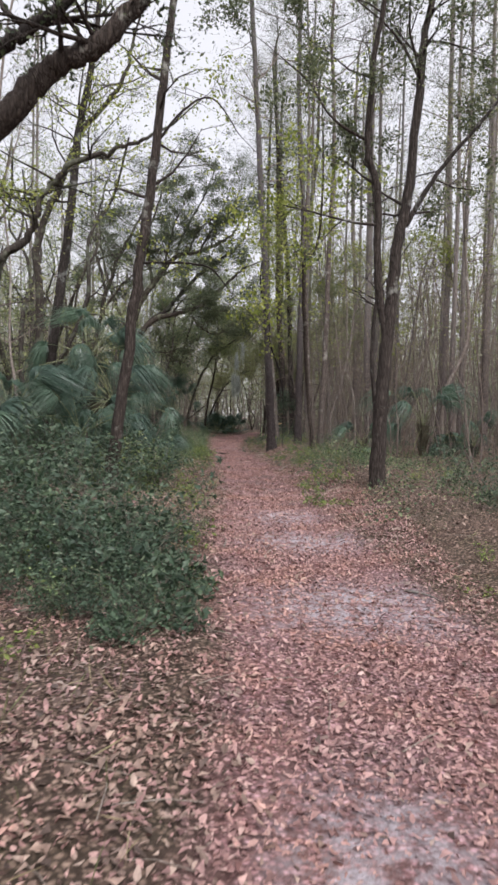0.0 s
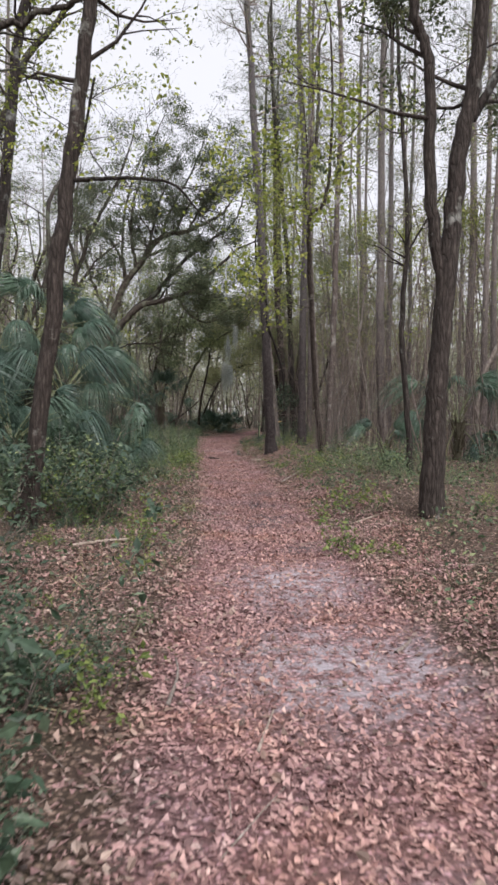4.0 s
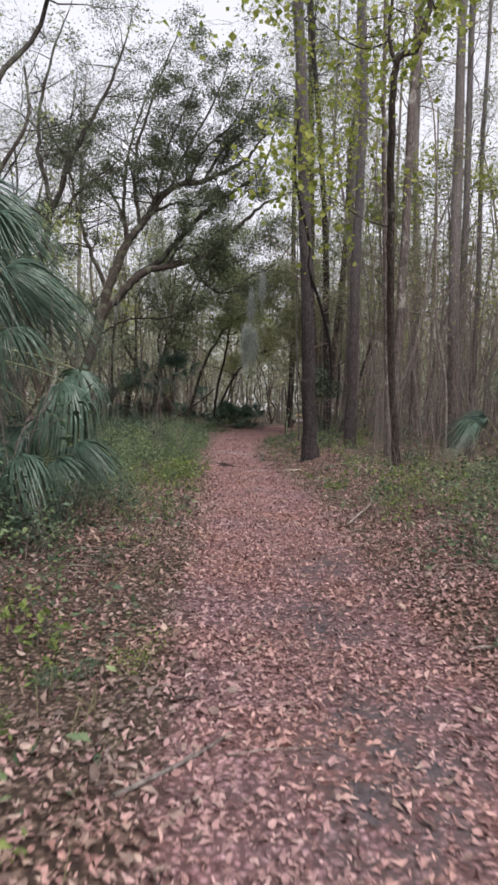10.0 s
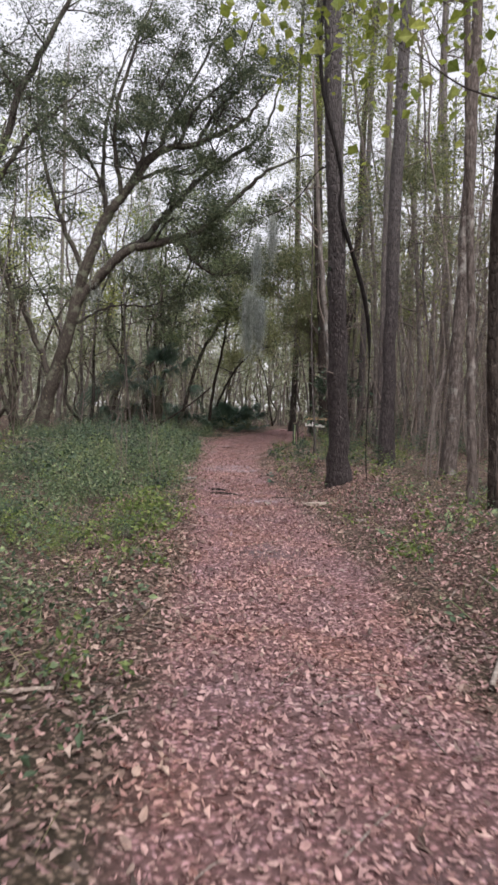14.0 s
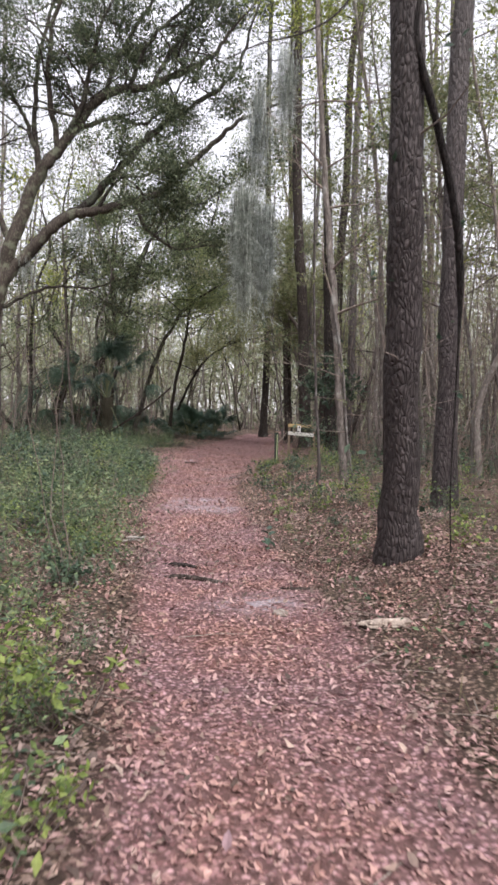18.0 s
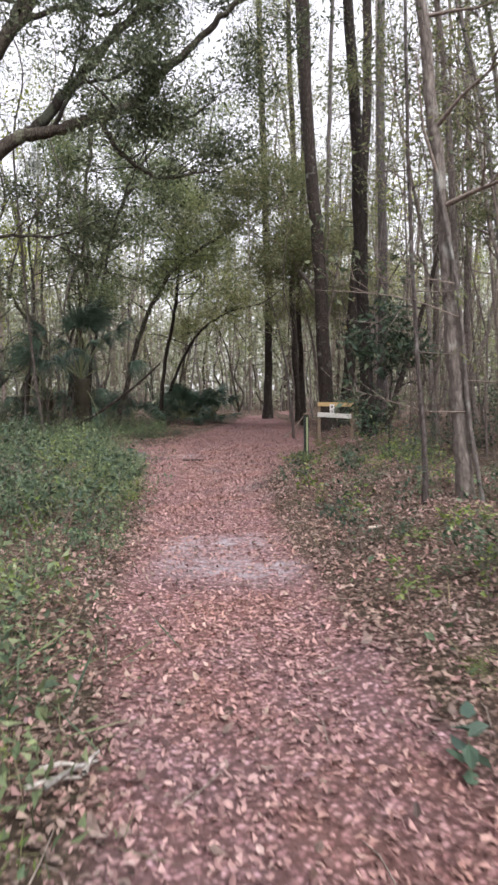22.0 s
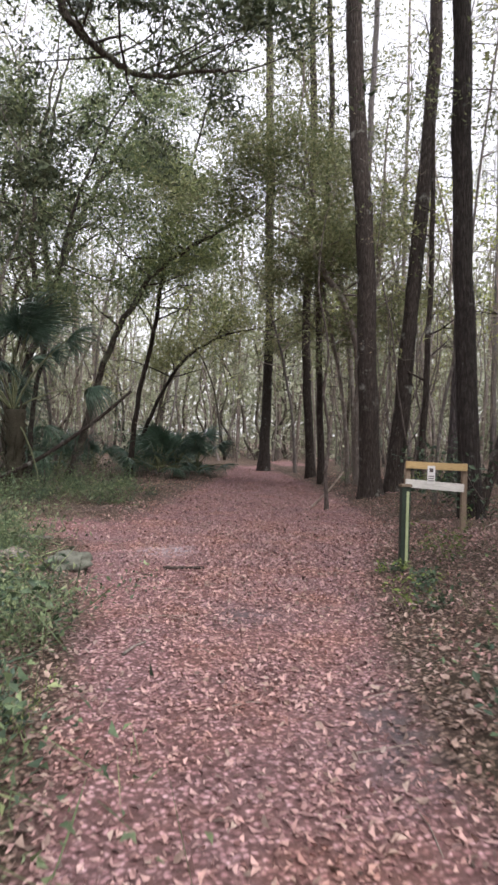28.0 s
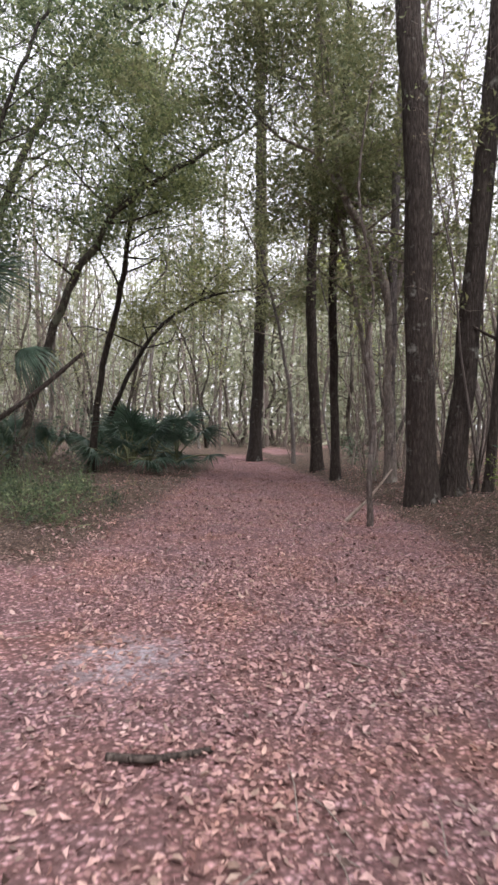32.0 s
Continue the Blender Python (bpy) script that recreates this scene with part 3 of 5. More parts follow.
tall_pine(3.0, 39.4, -0.4, 0, 24.0, 0.11, 19, "slim straight pine with reddish bark")
tall_pine(1.6, 70.0, -0.2, 0, 30.0, 0.23, 20, "dark pine standing at the bend of the trail", DARK_BARK)
tall_pine(2.6, 63.0, -0.5, 0, 27.0, 0.16, 21, "dark pine beside the trail", DARK_BARK)
tall_pine(2.45, 60.0, -0.4, 0, 27.0, 0.11, 22, "slim dark pine beside the trail", DARK_BARK)
tall_pine(3.05, 57.5, 0.3, 0, 27.0, 0.1, 24, "slim leaning pine in the thicket")

# forked hardwood beside the trail
tree("forked_tree", "grey hardwood with a trunk forked into two tall stems",
     [([(2.50, 14.3, 0.00), (2.51, 14.3, 1.05), (2.54, 14.3, 2.04), (2.64, 14.3, 3.55), (2.76, 14.3, 4.94), (2.93, 14.3, 5.81), (3.11, 14.4, 7.83), (3.18, 14.5, 8.84), (3.37, 14.6, 9.94), (3.48, 14.7, 12.05)], 0.15, 0.035),
      ([(2.60, 14.3, 3.07), (2.41, 14.3, 4.19), (2.34, 14.3, 5.99), (2.13, 14.3, 6.64), (2.19, 14.2, 8.20), (2.35, 14.2, 9.57), (2.38, 14.1, 11.13)], 0.085, 0.03),
      ([(2.90, 14.3, 5.26), (3.25, 14.2, 5.91), (3.63, 14.2, 6.46), (4.40, 14.1, 7.41), (4.77, 14.1, 8.01)], 0.055, 0.015),
      ([(2.17, 14.3, 6.82), (1.47, 14.2, 7.19), (0.97, 14.1, 7.83), (0.48, 14.0, 8.20)], 0.03, 0.01),
      ([(3.14, 14.4, 8.01), (2.59, 14.3, 8.84), (1.73, 14.2, 9.48)], 0.03, 0.01)],
     DARK_BARK, 31, boughs=10, bough_len=1.7, bough_from=0.5, kids=4, leaf="oak", per=14, spread=0.14, sides=14, flare=1.25)
# trees on the other side
tree("leaning_tree", "slender dark leaning hardwood above the palms",
     [([(-2.70, 14.3, 0.00), (-2.47, 14.3, 1.69), (-2.17, 14.3, 4.31), (-1.95, 14.3, 5.90), (-1.76, 14.3, 7.84), (-1.58, 14.3, 9.47), (-1.27, 14.3, 11.91)], 0.12, 0.05),
      ([(-2.10, 14.3, 4.45), (-1.63, 14.2, 4.45), (-1.18, 14.1, 4.42), (-0.77, 14.0, 4.31), (-0.45, 14.0, 3.95)], 0.03, 0.008),
      ([(-1.90, 14.3, 6.67), (-1.36, 14.2, 7.30), (-0.81, 14.1, 7.48), (-0.27, 14.0, 6.76)], 0.03, 0.008)],
     DARK_BARK, 32, boughs=9, bough_len=1.5, bough_from=0.45, kids=3, leaf="sprig", per=4, spread=0.14)
tree("hardwood_tree", "tall grey hardwood with a twisting trunk",
     [([(-6.1, 21.8, 0), (-5.68, 21.8, 4.4), (-5.31, 21.8, 7.3), (-5.1, 21.8, 9.7), (-4.72, 21.8, 11.8), (-4.5, 21.8, 14)], 0.16, 0.06)],
     DARK_BARK, 33, boughs=14, bough_len=2.3, bough_from=0.35, leaf="yellow", per=3, spread=0.16)
tree("hardwood_tree", "grey hardwood whose upper trunk bends across",
     [([(-6.9, 24, 0), (-6.79, 24, 4.6), (-6.86, 24, 7), (-6.13, 24, 9), (-5.43, 24, 10.6), (-4.3, 24, 12.0), (-3.9, 24, 13.6)], 0.15, 0.04)],
     OAK_BARK, 34, boughs=16, bough_len=2.3, bough_from=0.35, leaf="dull", per=4, spread=0.16)
tree("live_oak", "old oak with heavy dark limbs reaching overhead",
     [([(-5.4, 8.6, 0), (-5.0, 8.6, 2.0), (-4.2, 8.5, 3.6), (-3.45, 8.5, 4.3), (-2.88, 8.5, 4.83), (-2.5, 8.5, 5.24), (-2.19, 8.5, 5.5), (-1.75, 8.5, 5.73), (-1.34, 8.5, 6.2), (-0.9, 8.5, 6.9), (-0.2, 8.6, 8.4)], 0.2, 0.06),
      ([(-4.4, 8.5, 3.4), (-3.9, 8.6, 4.9), (-3.45, 8.6, 5.35), (-2.89, 8.6, 5.72), (-2.51, 8.6, 5.96), (-2.2, 8.6, 6.2), (-1.4, 8.7, 7.2)], 0.12, 0.05),
      ([(-5.2, 8.6, 1.4), (-5.6, 9.5, 3.5), (-6.0, 11, 6.0), (-6.4, 12, 9)], 0.15, 0.06)],
     DARK_BARK, 35, boughs=9, bough_len=1.7, bough_from=0.6, leaf="oak", per=6, spread=0.16, sides=14)
tree("hardwood_tree", "crooked dark hardwood leaning over the palms",
     [([(-5.7, 15.2, 0), (-5.5, 15.1, 2.5), (-5.05, 15, 4.5), (-4.49, 15, 5.05), (-4.19, 15, 5.9), (-3.61, 15, 6.5), (-2.83, 15, 6.8), (-2.04, 15, 7.1)], 0.11, 0.03)],
     OAK_BARK, 36, boughs=12, bough_len=1.6, bough_from=0.4, leaf="sprig", per=6, spread=0.14)
# slim trees before the thicket
tree("sapling_tree", "slim crooked hardwood with a dark bare trunk",
     [([(3.62, 20.5, 0), (3.44, 20.5, 2.1), (3.33, 20.5, 3.45), (3.41, 20.5, 4.83), (3.41, 20.5, 5.7), (3.28, 20.5, 7.4), (3.16, 20.5, 8.9), (3.1, 20.6, 11)], 0.065, 0.03),
      ([(3.4, 20.5, 4.9), (3.9, 20.4, 5.8), (4.4, 20.3, 6.6)], 0.025, 0.008)],
     DARK_BARK, 37, boughs=8, bough_len=1.3, kids=3, leaf="dull", per=2, spread=0.12)
tree("sapling_tree", "slim dark sweetgum with a crooked fork and yellow green leaves",
     [([(2.33, 26.2, 0), (1.97, 25.5, 2.6), (1.73, 24.6, 5.2), (1.67, 24.15, 6.6), (1.98, 24.1, 6.9), (2.13, 24.1, 7.6), (2.2, 24.1, 9.5), (2.1, 24.0, 11.5)], 0.07, 0.022),
      ([(1.67, 24.15, 6.6), (1.55, 24.15, 7.1), (1.6, 24.2, 8.2), (1.4, 24.2, 10)], 0.035, 0.012),
      ([(1.6, 24.15, 7.0), (1.14, 24.1, 6.85), (0.6, 24.0, 7.1)], 0.016, 0.006),
      ([(1.8, 24.9, 4.4), (1.35, 24.8, 4.5), (0.9, 24.7, 4.75)], 0.012, 0.005)],
     DARK_BARK, 38, boughs=9, bough_len=1.9, kids=3, leaf="sweet", per=7, spread=0.26, bough_from=0.66)
tree("hardwood_tree", "slim trunk blotched with white lichen near its base",
     [([(2.25, 27.0, 0), (2.2, 27.0, 1.7), (2.06, 27.0, 4.3), (1.92, 27.0, 6.8), (1.9, 27.1, 9.5), (2.1, 27.1, 13)], 0.06, 0.025)],
     SPOTTED_BARK, 61, boughs=10, bough_len=1.6, kids=3, leaf="dull", per=2, spread=0.2, bough_from=0.5)
tree("hardwood_tree", "slim hardwood leaning towards the trail with twisted vines",
     [([(1.50, 36.8, 0.00), (1.37, 36.8, 1.26), (1.26, 36.8, 2.38), (1.14, 36.8, 3.75), (0.98, 36.8, 5.04), (0.86, 36.8, 6.40), (0.65, 36.8, 9.14)], 0.085, 0.04),
      ([(1.62, 36.6, 0.00), (1.44, 36.7, 1.26), (1.33, 36.7, 2.38), (1.09, 36.7, 3.67)], 0.025, 0.02)],
     GREY_BARK, 40, boughs=8, bough_len=1.5, leaf="oak", per=3, spread=0.16)
tree("pale_tree", "thin sapling with pale lichen patches",
     [([(0.95, 36.5, 0), (0.92, 36.5, 1.0), (0.84, 36.5, 2.05), (0.75, 36.5, 3.85), (0.68, 36.5, 7)], 0.03, 0.012)], SPOTTED_BARK, 41, boughs=3, bough_len=0.6, kids=3, leaf="dull", per=2, category="sapling")
tree("pale_tree", "thin birch like trunk with white lichen blotches",
     [([(1.25, 52.5, 0), (1.2, 52.45, 0.8), (1.26, 52.5, 1.6), (1.12, 52.5, 2.5), (1.2, 52.5, 3.4), (0.95, 52.5, 4.8), (1.05, 52.4, 6.2)], 0.042, 0.01)], SPOTTED_BARK, 42, boughs=6, bough_len=1.2, leaf="dull", per=2, category="sapling")
tree("hardwood_tree", "leafy hardwood leaning over the trail with a forked trunk",
     [([(3.06, 57.5, 0), (3.0, 57.5, 2.0), (2.94, 57.5, 3.8), (2.54, 57.5, 5.2), (1.86, 57.5, 6.35), (1.62, 57.5, 7.95), (1.2, 57.4, 10)], 0.13, 0.04),
      ([(2.94, 57.5, 3.75), (3.27, 57.5, 5.1), (3.53, 57.5, 6.9), (3.6, 57.6, 9.5)], 0.075, 0.03),
      ([(1.86, 57.5, 6.3), (1.2, 57.3, 7.0), (0.4, 57.2, 7.3), (-0.6, 57.1, 8.2)], 0.05, 0.015)],
     GREY_BARK, 43, boughs=28, bough_len=2.6, leaf="dull", per=18, spread=0.36, bough_from=0.42)
tree("hardwood_tree", "dark trunk leaning away from the pines",
     [([(3.5, 50.0, 0), (3.9, 50.0, 1.35), (4.54, 50.0, 3.4), (5.4, 50, 6.5)], 0.1, 0.05)], DARK_BARK, 44, boughs=5, bough_len=1.5, leaf="oak", per=3)
tree("hardwood_tree", "slim trunk at the edge of the clearing",
     [([(3.62, 54, 0), (3.77, 54, 2), (3.84, 54, 5.7), (3.8, 54, 10)], 0.09, 0.04)], DARK_BARK, 45, boughs=6, bough_len=1.5, leaf="dull", per=3)

# the arching oak with moss
tree("live_oak", "spreading oak with long mossy limbs arching over the trail",
     [([(-9.75, 48.4, 0), (-9.25, 48.4, 1.9), (-8.5, 48.3, 4.4), (-7.95, 48.2, 6.6), (-7.05, 48.1, 8.9), (-6.3, 48.1, 9.95), (-5.0, 48.2, 11.65), (-3.3, 48.2, 12.15), (-1.7, 48.1, 12.9), (-0.9, 48, 13.8)], 0.3, 0.04, 0.7),
      ([(-9.2, 48.3, 2.3), (-8.15, 48.3, 5.45), (-7.2, 48.3, 6.75), (-6.1, 48.3, 7.75), (-5.1, 48.3, 8.0), (-4.0, 48.3, 8.35), (-3.05, 48.3, 8.7), (-2.3, 48.3, 9.5), (-1.1, 48.3, 10.6), (-0.4, 48.3, 11.15), (0.5, 48.2, 11.6)], 0.21, 0.03, 0.2),
      ([(-7.6, 48.3, 6.2), (-6.4, 48.6, 7.75), (-5.6, 48.8, 8.3), (-4.55, 48.8, 9.5), (-3.65, 48.8, 10.5), (-2.7, 48.8, 11.35), (-1.5, 48.8, 12.1), (-0.6, 48.8, 13.1), (-0.2, 48.8, 14.6)], 0.17, 0.03, 0.25),
      ([(-3.95, 48.3, 8.25), (-3.6, 48.2, 7.6), (-3.1, 48.2, 7.15), (-2.5, 48.2, 6.85), (-1.65, 48.2, 6.95), (-1.0, 48.2, 7.0)], 0.07, 0.015, 0.9),
      ([(-3.15, 48.3, 8.62), (-2.6, 48.3, 8.44), (-1.9, 48.3, 8.32), (-1.5, 48.3, 8.48), (-1.0, 48.3, 8.9)], 0.05, 0.012),
      ([(-6.95, 48.1, 9.2), (-7.3, 47.9, 10.5), (-7.9, 47.8, 11.5), (-8.9, 47.6, 12.6)], 0.09, 0.014),
      ([(-6.3, 48.1, 9.9), (-5.5, 47.8, 11.6), (-5.0, 47.6, 13.6), (-4.0, 47.4, 15.8)], 0.1, 0.015, 1.0),
      ([(-5.9, 48.1, 10.5), (-4.7, 48.5, 11.1), (-3.7, 48.7, 11.0), (-2.8, 48.7, 11.9), (-1.9, 48.7, 13.6)], 0.08, 0.014),
      ([(-3.4, 48.2, 12.1), (-2.7, 48.3, 13.4), (-1.6, 48.4, 14.6), (-0.8, 48.4, 16.2)], 0.08, 0.014),
      ([(-7.0, 48.1, 9.0), (-7.3, 48.6, 12.0), (-6.8, 49, 15.0), (-5.8, 49, 17.5)], 0.1, 0.014),
      ([(-5.2, 48.3, 7.95), (-4.4, 47.8, 8.9), (-3.3, 47.4, 9.0), (-2.2, 47.0, 9.9)], 0.06, 0.012),
      ([(-8.6, 48.4, 4.6), (-7.0, 49.4, 5.6), (-5.5, 49.8, 5.75), (-4.3, 50, 6.2)], 0.06, 0.012),
      ([(-9.3, 48.4, 2.6), (-10.8, 48.8, 6.0), (-12.2, 49, 9), (-13, 49, 13)], 0.14, 0.02),
      ([(-6.4, 48.1, 9.8), (-6.6, 47.5, 12.5), (-5.8, 47.2, 15.5), (-4.6, 47, 18.5)], 0.1, 0.015, 0.85),
      ([(-5.0, 48.2, 11.6), (-4.4, 48.8, 13.6), (-3.2, 49.2, 16.0), (-2.4, 49.4, 18.5)], 0.09, 0.015, 0.85),
      ([(-4.2, 48.2, 11.9), (-3.4, 47.8, 13.4), (-2.0, 47.5, 14.6), (-1.2, 47.3, 16.8)], 0.08, 0.015, 0.8),
      ([(-7.9, 48.2, 6.8), (-9.0, 47.8, 9.5), (-9.6, 47.4, 12.5), (-9.4, 47.2, 16)], 0.11, 0.015, 0.8)],
     OAK_BARK, 46, boughs=20, bough_len=2.4, bough_from=0.62, kids=4, bough_r=0.05, leaf="oak", per=15, spread=0.22, sides=12, up=0.12)
tree("live_oak", "oak with a dark crown above the palms",
     [([(-8.2, 36, 0), (-7.8, 36, 3.0), (-7.3, 36, 6.0), (-6.6, 36, 8.6), (-5.6, 36, 10.6), (-4.8, 36, 12.6)], 0.15, 0.025, 0.9),
      ([(-7.4, 36, 5.6), (-6.8, 35.7, 6.9), (-5.9, 35.4, 7.9), (-4.9, 35.2, 8.6)], 0.08, 0.015, 0.7),
      ([(-7.0, 36, 7.4), (-7.6, 36.3, 9.6), (-7.4, 36.6, 12.0), (-6.8, 36.8, 14.0)], 0.08, 0.015, 0.7)],
     OAK_BARK, 62, boughs=20, bough_len=1.9, bough_from=0.5, kids=4, bough_r=0.04, leaf="oak", per=11, spread=0.24, up=0.12)
tree("live_oak", "low arching oak sapling bending over the trail",
     [([(-4.1, 66, 0), (-3.5, 66, 1.5), (-2.83, 66, 3.1), (-1.93, 66, 4.5), (-0.55, 66, 5.4), (0.6, 66, 5.7)], 0.09, 0.03)], DARK_BARK, 47, boughs=18, bough_len=2.4, leaf="dull", per=16, spread=0.36, up=0.0)
tree("live_oak", "leaning oak with a dark slanting trunk",
     [([(-5.4, 60, 0), (-4.9, 60, 1.6), (-4.11, 60, 4.4), (-2.79, 60, 6.5), (-1.6, 60, 7.4), (-0.4, 60, 8.2)], 0.12, 0.04)], OAK_BARK, 48, boughs=25, bough_len=2.6, leaf="olive", per=22, spread=0.36)
tree("live_oak", "leafy oak leaning over the junction",
     [([(-6.0, 57.5, 0), (-5.9, 57.5, 2.2), (-5.5, 57.3, 4.6), (-5.0, 57, 7.0), (-4.3, 57, 9.0), (-3.4, 57, 10.8)], 0.075, 0.02),
      ([(-5.6, 57.3, 4.2), (-6.0, 57.2, 6.5), (-5.8, 57, 9.0), (-5.4, 57, 11.5)], 0.08, 0.02)],
     OAK_BARK, 50, boughs=21, bough_len=2.3, bough_from=0.42, leaf="olive", per=22, spread=0.36)
tree("live_oak", "slim oak with a dense green crown",
     [([(-3.7, 62.5, 0), (-3.5, 62.5, 2.5), (-3.0, 62.5, 5.0), (-2.6, 62.5, 8.0), (-1.8, 62.5, 11.0), (-1.2, 62.5, 13.5)], 0.1, 0.02)],
     DARK_BARK, 51, boughs=28, bough_len=2.5, bough_from=0.42, leaf="olive", per=21, spread=0.36)
tree("sweetgum_tree", "slim hardwood with a veil of olive yellow foliage",
     [([(3.0, 58.6, 0), (2.8, 58.6, 2.5), (2.3, 58.6, 5.0), (1.7, 58.5, 7.5), (1.2, 58.5, 10)], 0.07, 0.02)],
     GREY_BARK, 52, boughs=25, bough_len=2.4, bough_from=0.42, leaf="dull", per=21, spread=0.36)
tree("sweetgum_tree", "slim hardwood with drooping olive foliage over the trail",
     [([(2.6, 67, 0), (2.4, 67, 2.5), (1.9, 67, 5.0), (1.2, 66.8, 7.0), (0.4, 66.6, 8.5)], 0.07, 0.02)],
     GREY_BARK, 53, boughs=25, bough_len=2.6, bough_from=0.42, leaf="dull", per=21, spread=0.36, up=0.0)
tree("live_oak", "oak with a high green crown beyond the junction",
     [([(-8.2, 64, 0), (-7.6, 64, 3.5), (-6.6, 64, 7.0), (-5.4, 64, 10.0), (-4.0, 64, 12.5), (-2.6, 64, 14.5)], 0.16, 0.03),
      ([(-6.8, 64, 6.4), (-7.0, 63.5, 9.5), (-6.6, 63, 12.5), (-6.0, 63, 15)], 0.1, 0.02)],
     OAK_BARK, 55, boughs=25, bough_len=2.8, bough_from=0.42, bough_r=0.05, leaf="olive", per=19, spread=0.36)
tree("sweetgum_tree", "tall sweetgum with a high olive green crown",
     [([(4.0, 62.0, 0), (3.7, 62, 4.0), (3.1, 62, 8.0), (2.2, 62, 12), (1.4, 62, 15.5)], 0.1, 0.03)],
     GREY_BARK, 56, boughs=30, bough_len=2.8, bough_from=0.42, leaf="dull", per=19, spread=0.36)
tree("sweetgum_tree", "slim sweetgum with a light yellow green crown",
     [([(3.4, 43.0, 0), (3.3, 43, 4.0), (3.0, 43, 8.0), (2.5, 43, 11), (2.0, 43, 14)], 0.08, 0.03)],
     GREY_BARK, 57, boughs=22, bough_len=2.3, bough_from=0.5, leaf="yellow", per=12, spread=0.24)
tree("sweetgum_tree", "slim sweetgum with an olive crown among pines",
     [([(4.3, 40.2, 0), (4.2, 40.2, 3.5), (3.9, 40.2, 7.0), (3.5, 40.2, 10.5)], 0.075, 0.025)],
     GREY_BARK, 58, boughs=22, bough_len=2.0, bough_from=0.4, leaf="dull", per=16, spread=0.24)
tree("sweetgum_tree", "crooked sweetgum with an olive crown among pines",
     [([(5.6, 45.5, 0), (5.3, 45.5, 3.5), (5.0, 45.5, 8.0), (4.3, 45.5, 12)], 0.085, 0.03)],
     GREY_BARK, 59, boughs=24, bough_len=2.4, bough_from=0.4, leaf="dull", per=16, spread=0.26)
tree("holly_sapling", "evergreen sapling with glossy dark leaves beside the trail",
     [([(2.1, 42.9, 0), (2.05, 42.9, 1.0), (2.1, 42.9, 1.8), (2.02, 42.9, 2.5)], 0.022, 0.008)],
     DARK_BARK, 54, boughs=14, bough_len=0.75, bough_from=0.3, kids=3, leaf="holly", per=4, spread=0.12, category="sapling")


# ---- hanging moss ----
def moss(x, y, top, low, width, seed, strands=170):
    """Beards of fine curling strands, gathered in tufts of unequal length, thin above and full below."""
    rng = np.random.default_rng(seed)
    e = tagged(base_empty("spanish_moss", x, y, top), "grey green beard of hanging moss on a thin limb", "moss", "hanging moss")
    h = top - low
    tufts = [(rng.normal(0, width * 0.45), rng.normal(0, width * 0.45), -h * rng.uniform(0.0, 0.45), rng.uniform(0.35, 0.75)) for _ in range(12)]
    for name, share in (("strand_curtain", 1.0), ("strand_tuft", 0.55)):
        g = Geo()
        for k in range(strands):
            cx, cy, cz, reach = tufts[k % 12]
            c = np.array([cx + rng.normal(0, 0.03), cy + rng.normal(0, 0.03), cz - 0.1 * h * rng.random()])
            length = min(h * share * reach * rng.beta(2.0, 1.6) + 0.12, h + c[2])
            m2 = max(4, int(length / 0.09))
            f = np.linspace(0, 1, m2)
            p = c + np.stack([np.cumsum(rng.normal(0, 0.009, m2)) - cx * 0.3 * f, np.cumsum(rng.normal(0, 0.009, m2)) - cy * 0.3 * f, -length * f], 1)
            tube(g, p[::2], np.linspace(0.003, 0.001, len(p[::2])) * rng.uniform(0.6, 1.4), 3)
            tuft = np.repeat(p, 4, axis=0) + rng.normal(0, 0.016, (m2 * 4, 3))
            blades(g, rng, tuft, 0.07, 0.045, 0, 0.5, small=True)
        tagged(part(name, g, MOSS, e, smooth=False), kind="stuff")


g, tp = Geo(), []
limb_line = spline([(0.64, 29.65, 5.3), (0.4, 29.7, 5.25), (0.1, 29.55, 4.8), (-0.2, 29.3, 4.5), (-0.55, 29.1, 4.3), (-0.9, 28.85, 4.0)], 5)
mb = tagged(base_empty("dead_branch", 0.64, 29.65, 5.3), "thin bare limb reaching from the pine over the trail", "branch")
tube(g, limb_line - np.array([0.64, 29.65, 5.3]), np.linspace(0.014, 0.005, len(limb_line)), 6)
part("stem", g, DARK_BARK, mb)
moss(-0.62, 29.05, 3.3, 2.15, 0.045, 1, 210)
moss(-0.47, 29.14, 3.25, 2.3, 0.04, 2, 170)
moss(-0.52, 29.1, 4.25, 2.9, 0.04, 3, 50)
moss(-0.3, 29.5, 4.6, 3.6, 0.05, 4, 50)
for k, (x, y, zt, zl, w) in enumerate(((-3.4, 48.3, 8.6, 7.3, 0.4), (-5.6, 48.3, 7.8, 6.6, 0.4), (-2.0, 48.8, 11.8, 10.4, 0.5), (-7.4, 48.3, 6.5, 5.2, 0.4), (-4.4, 48.2, 11.8, 10.2, 0.4), (-1.0, 48.2, 13.5, 11.5, 0.5))):
    moss(x, y, zt, zl, w, 20 + k, 45)


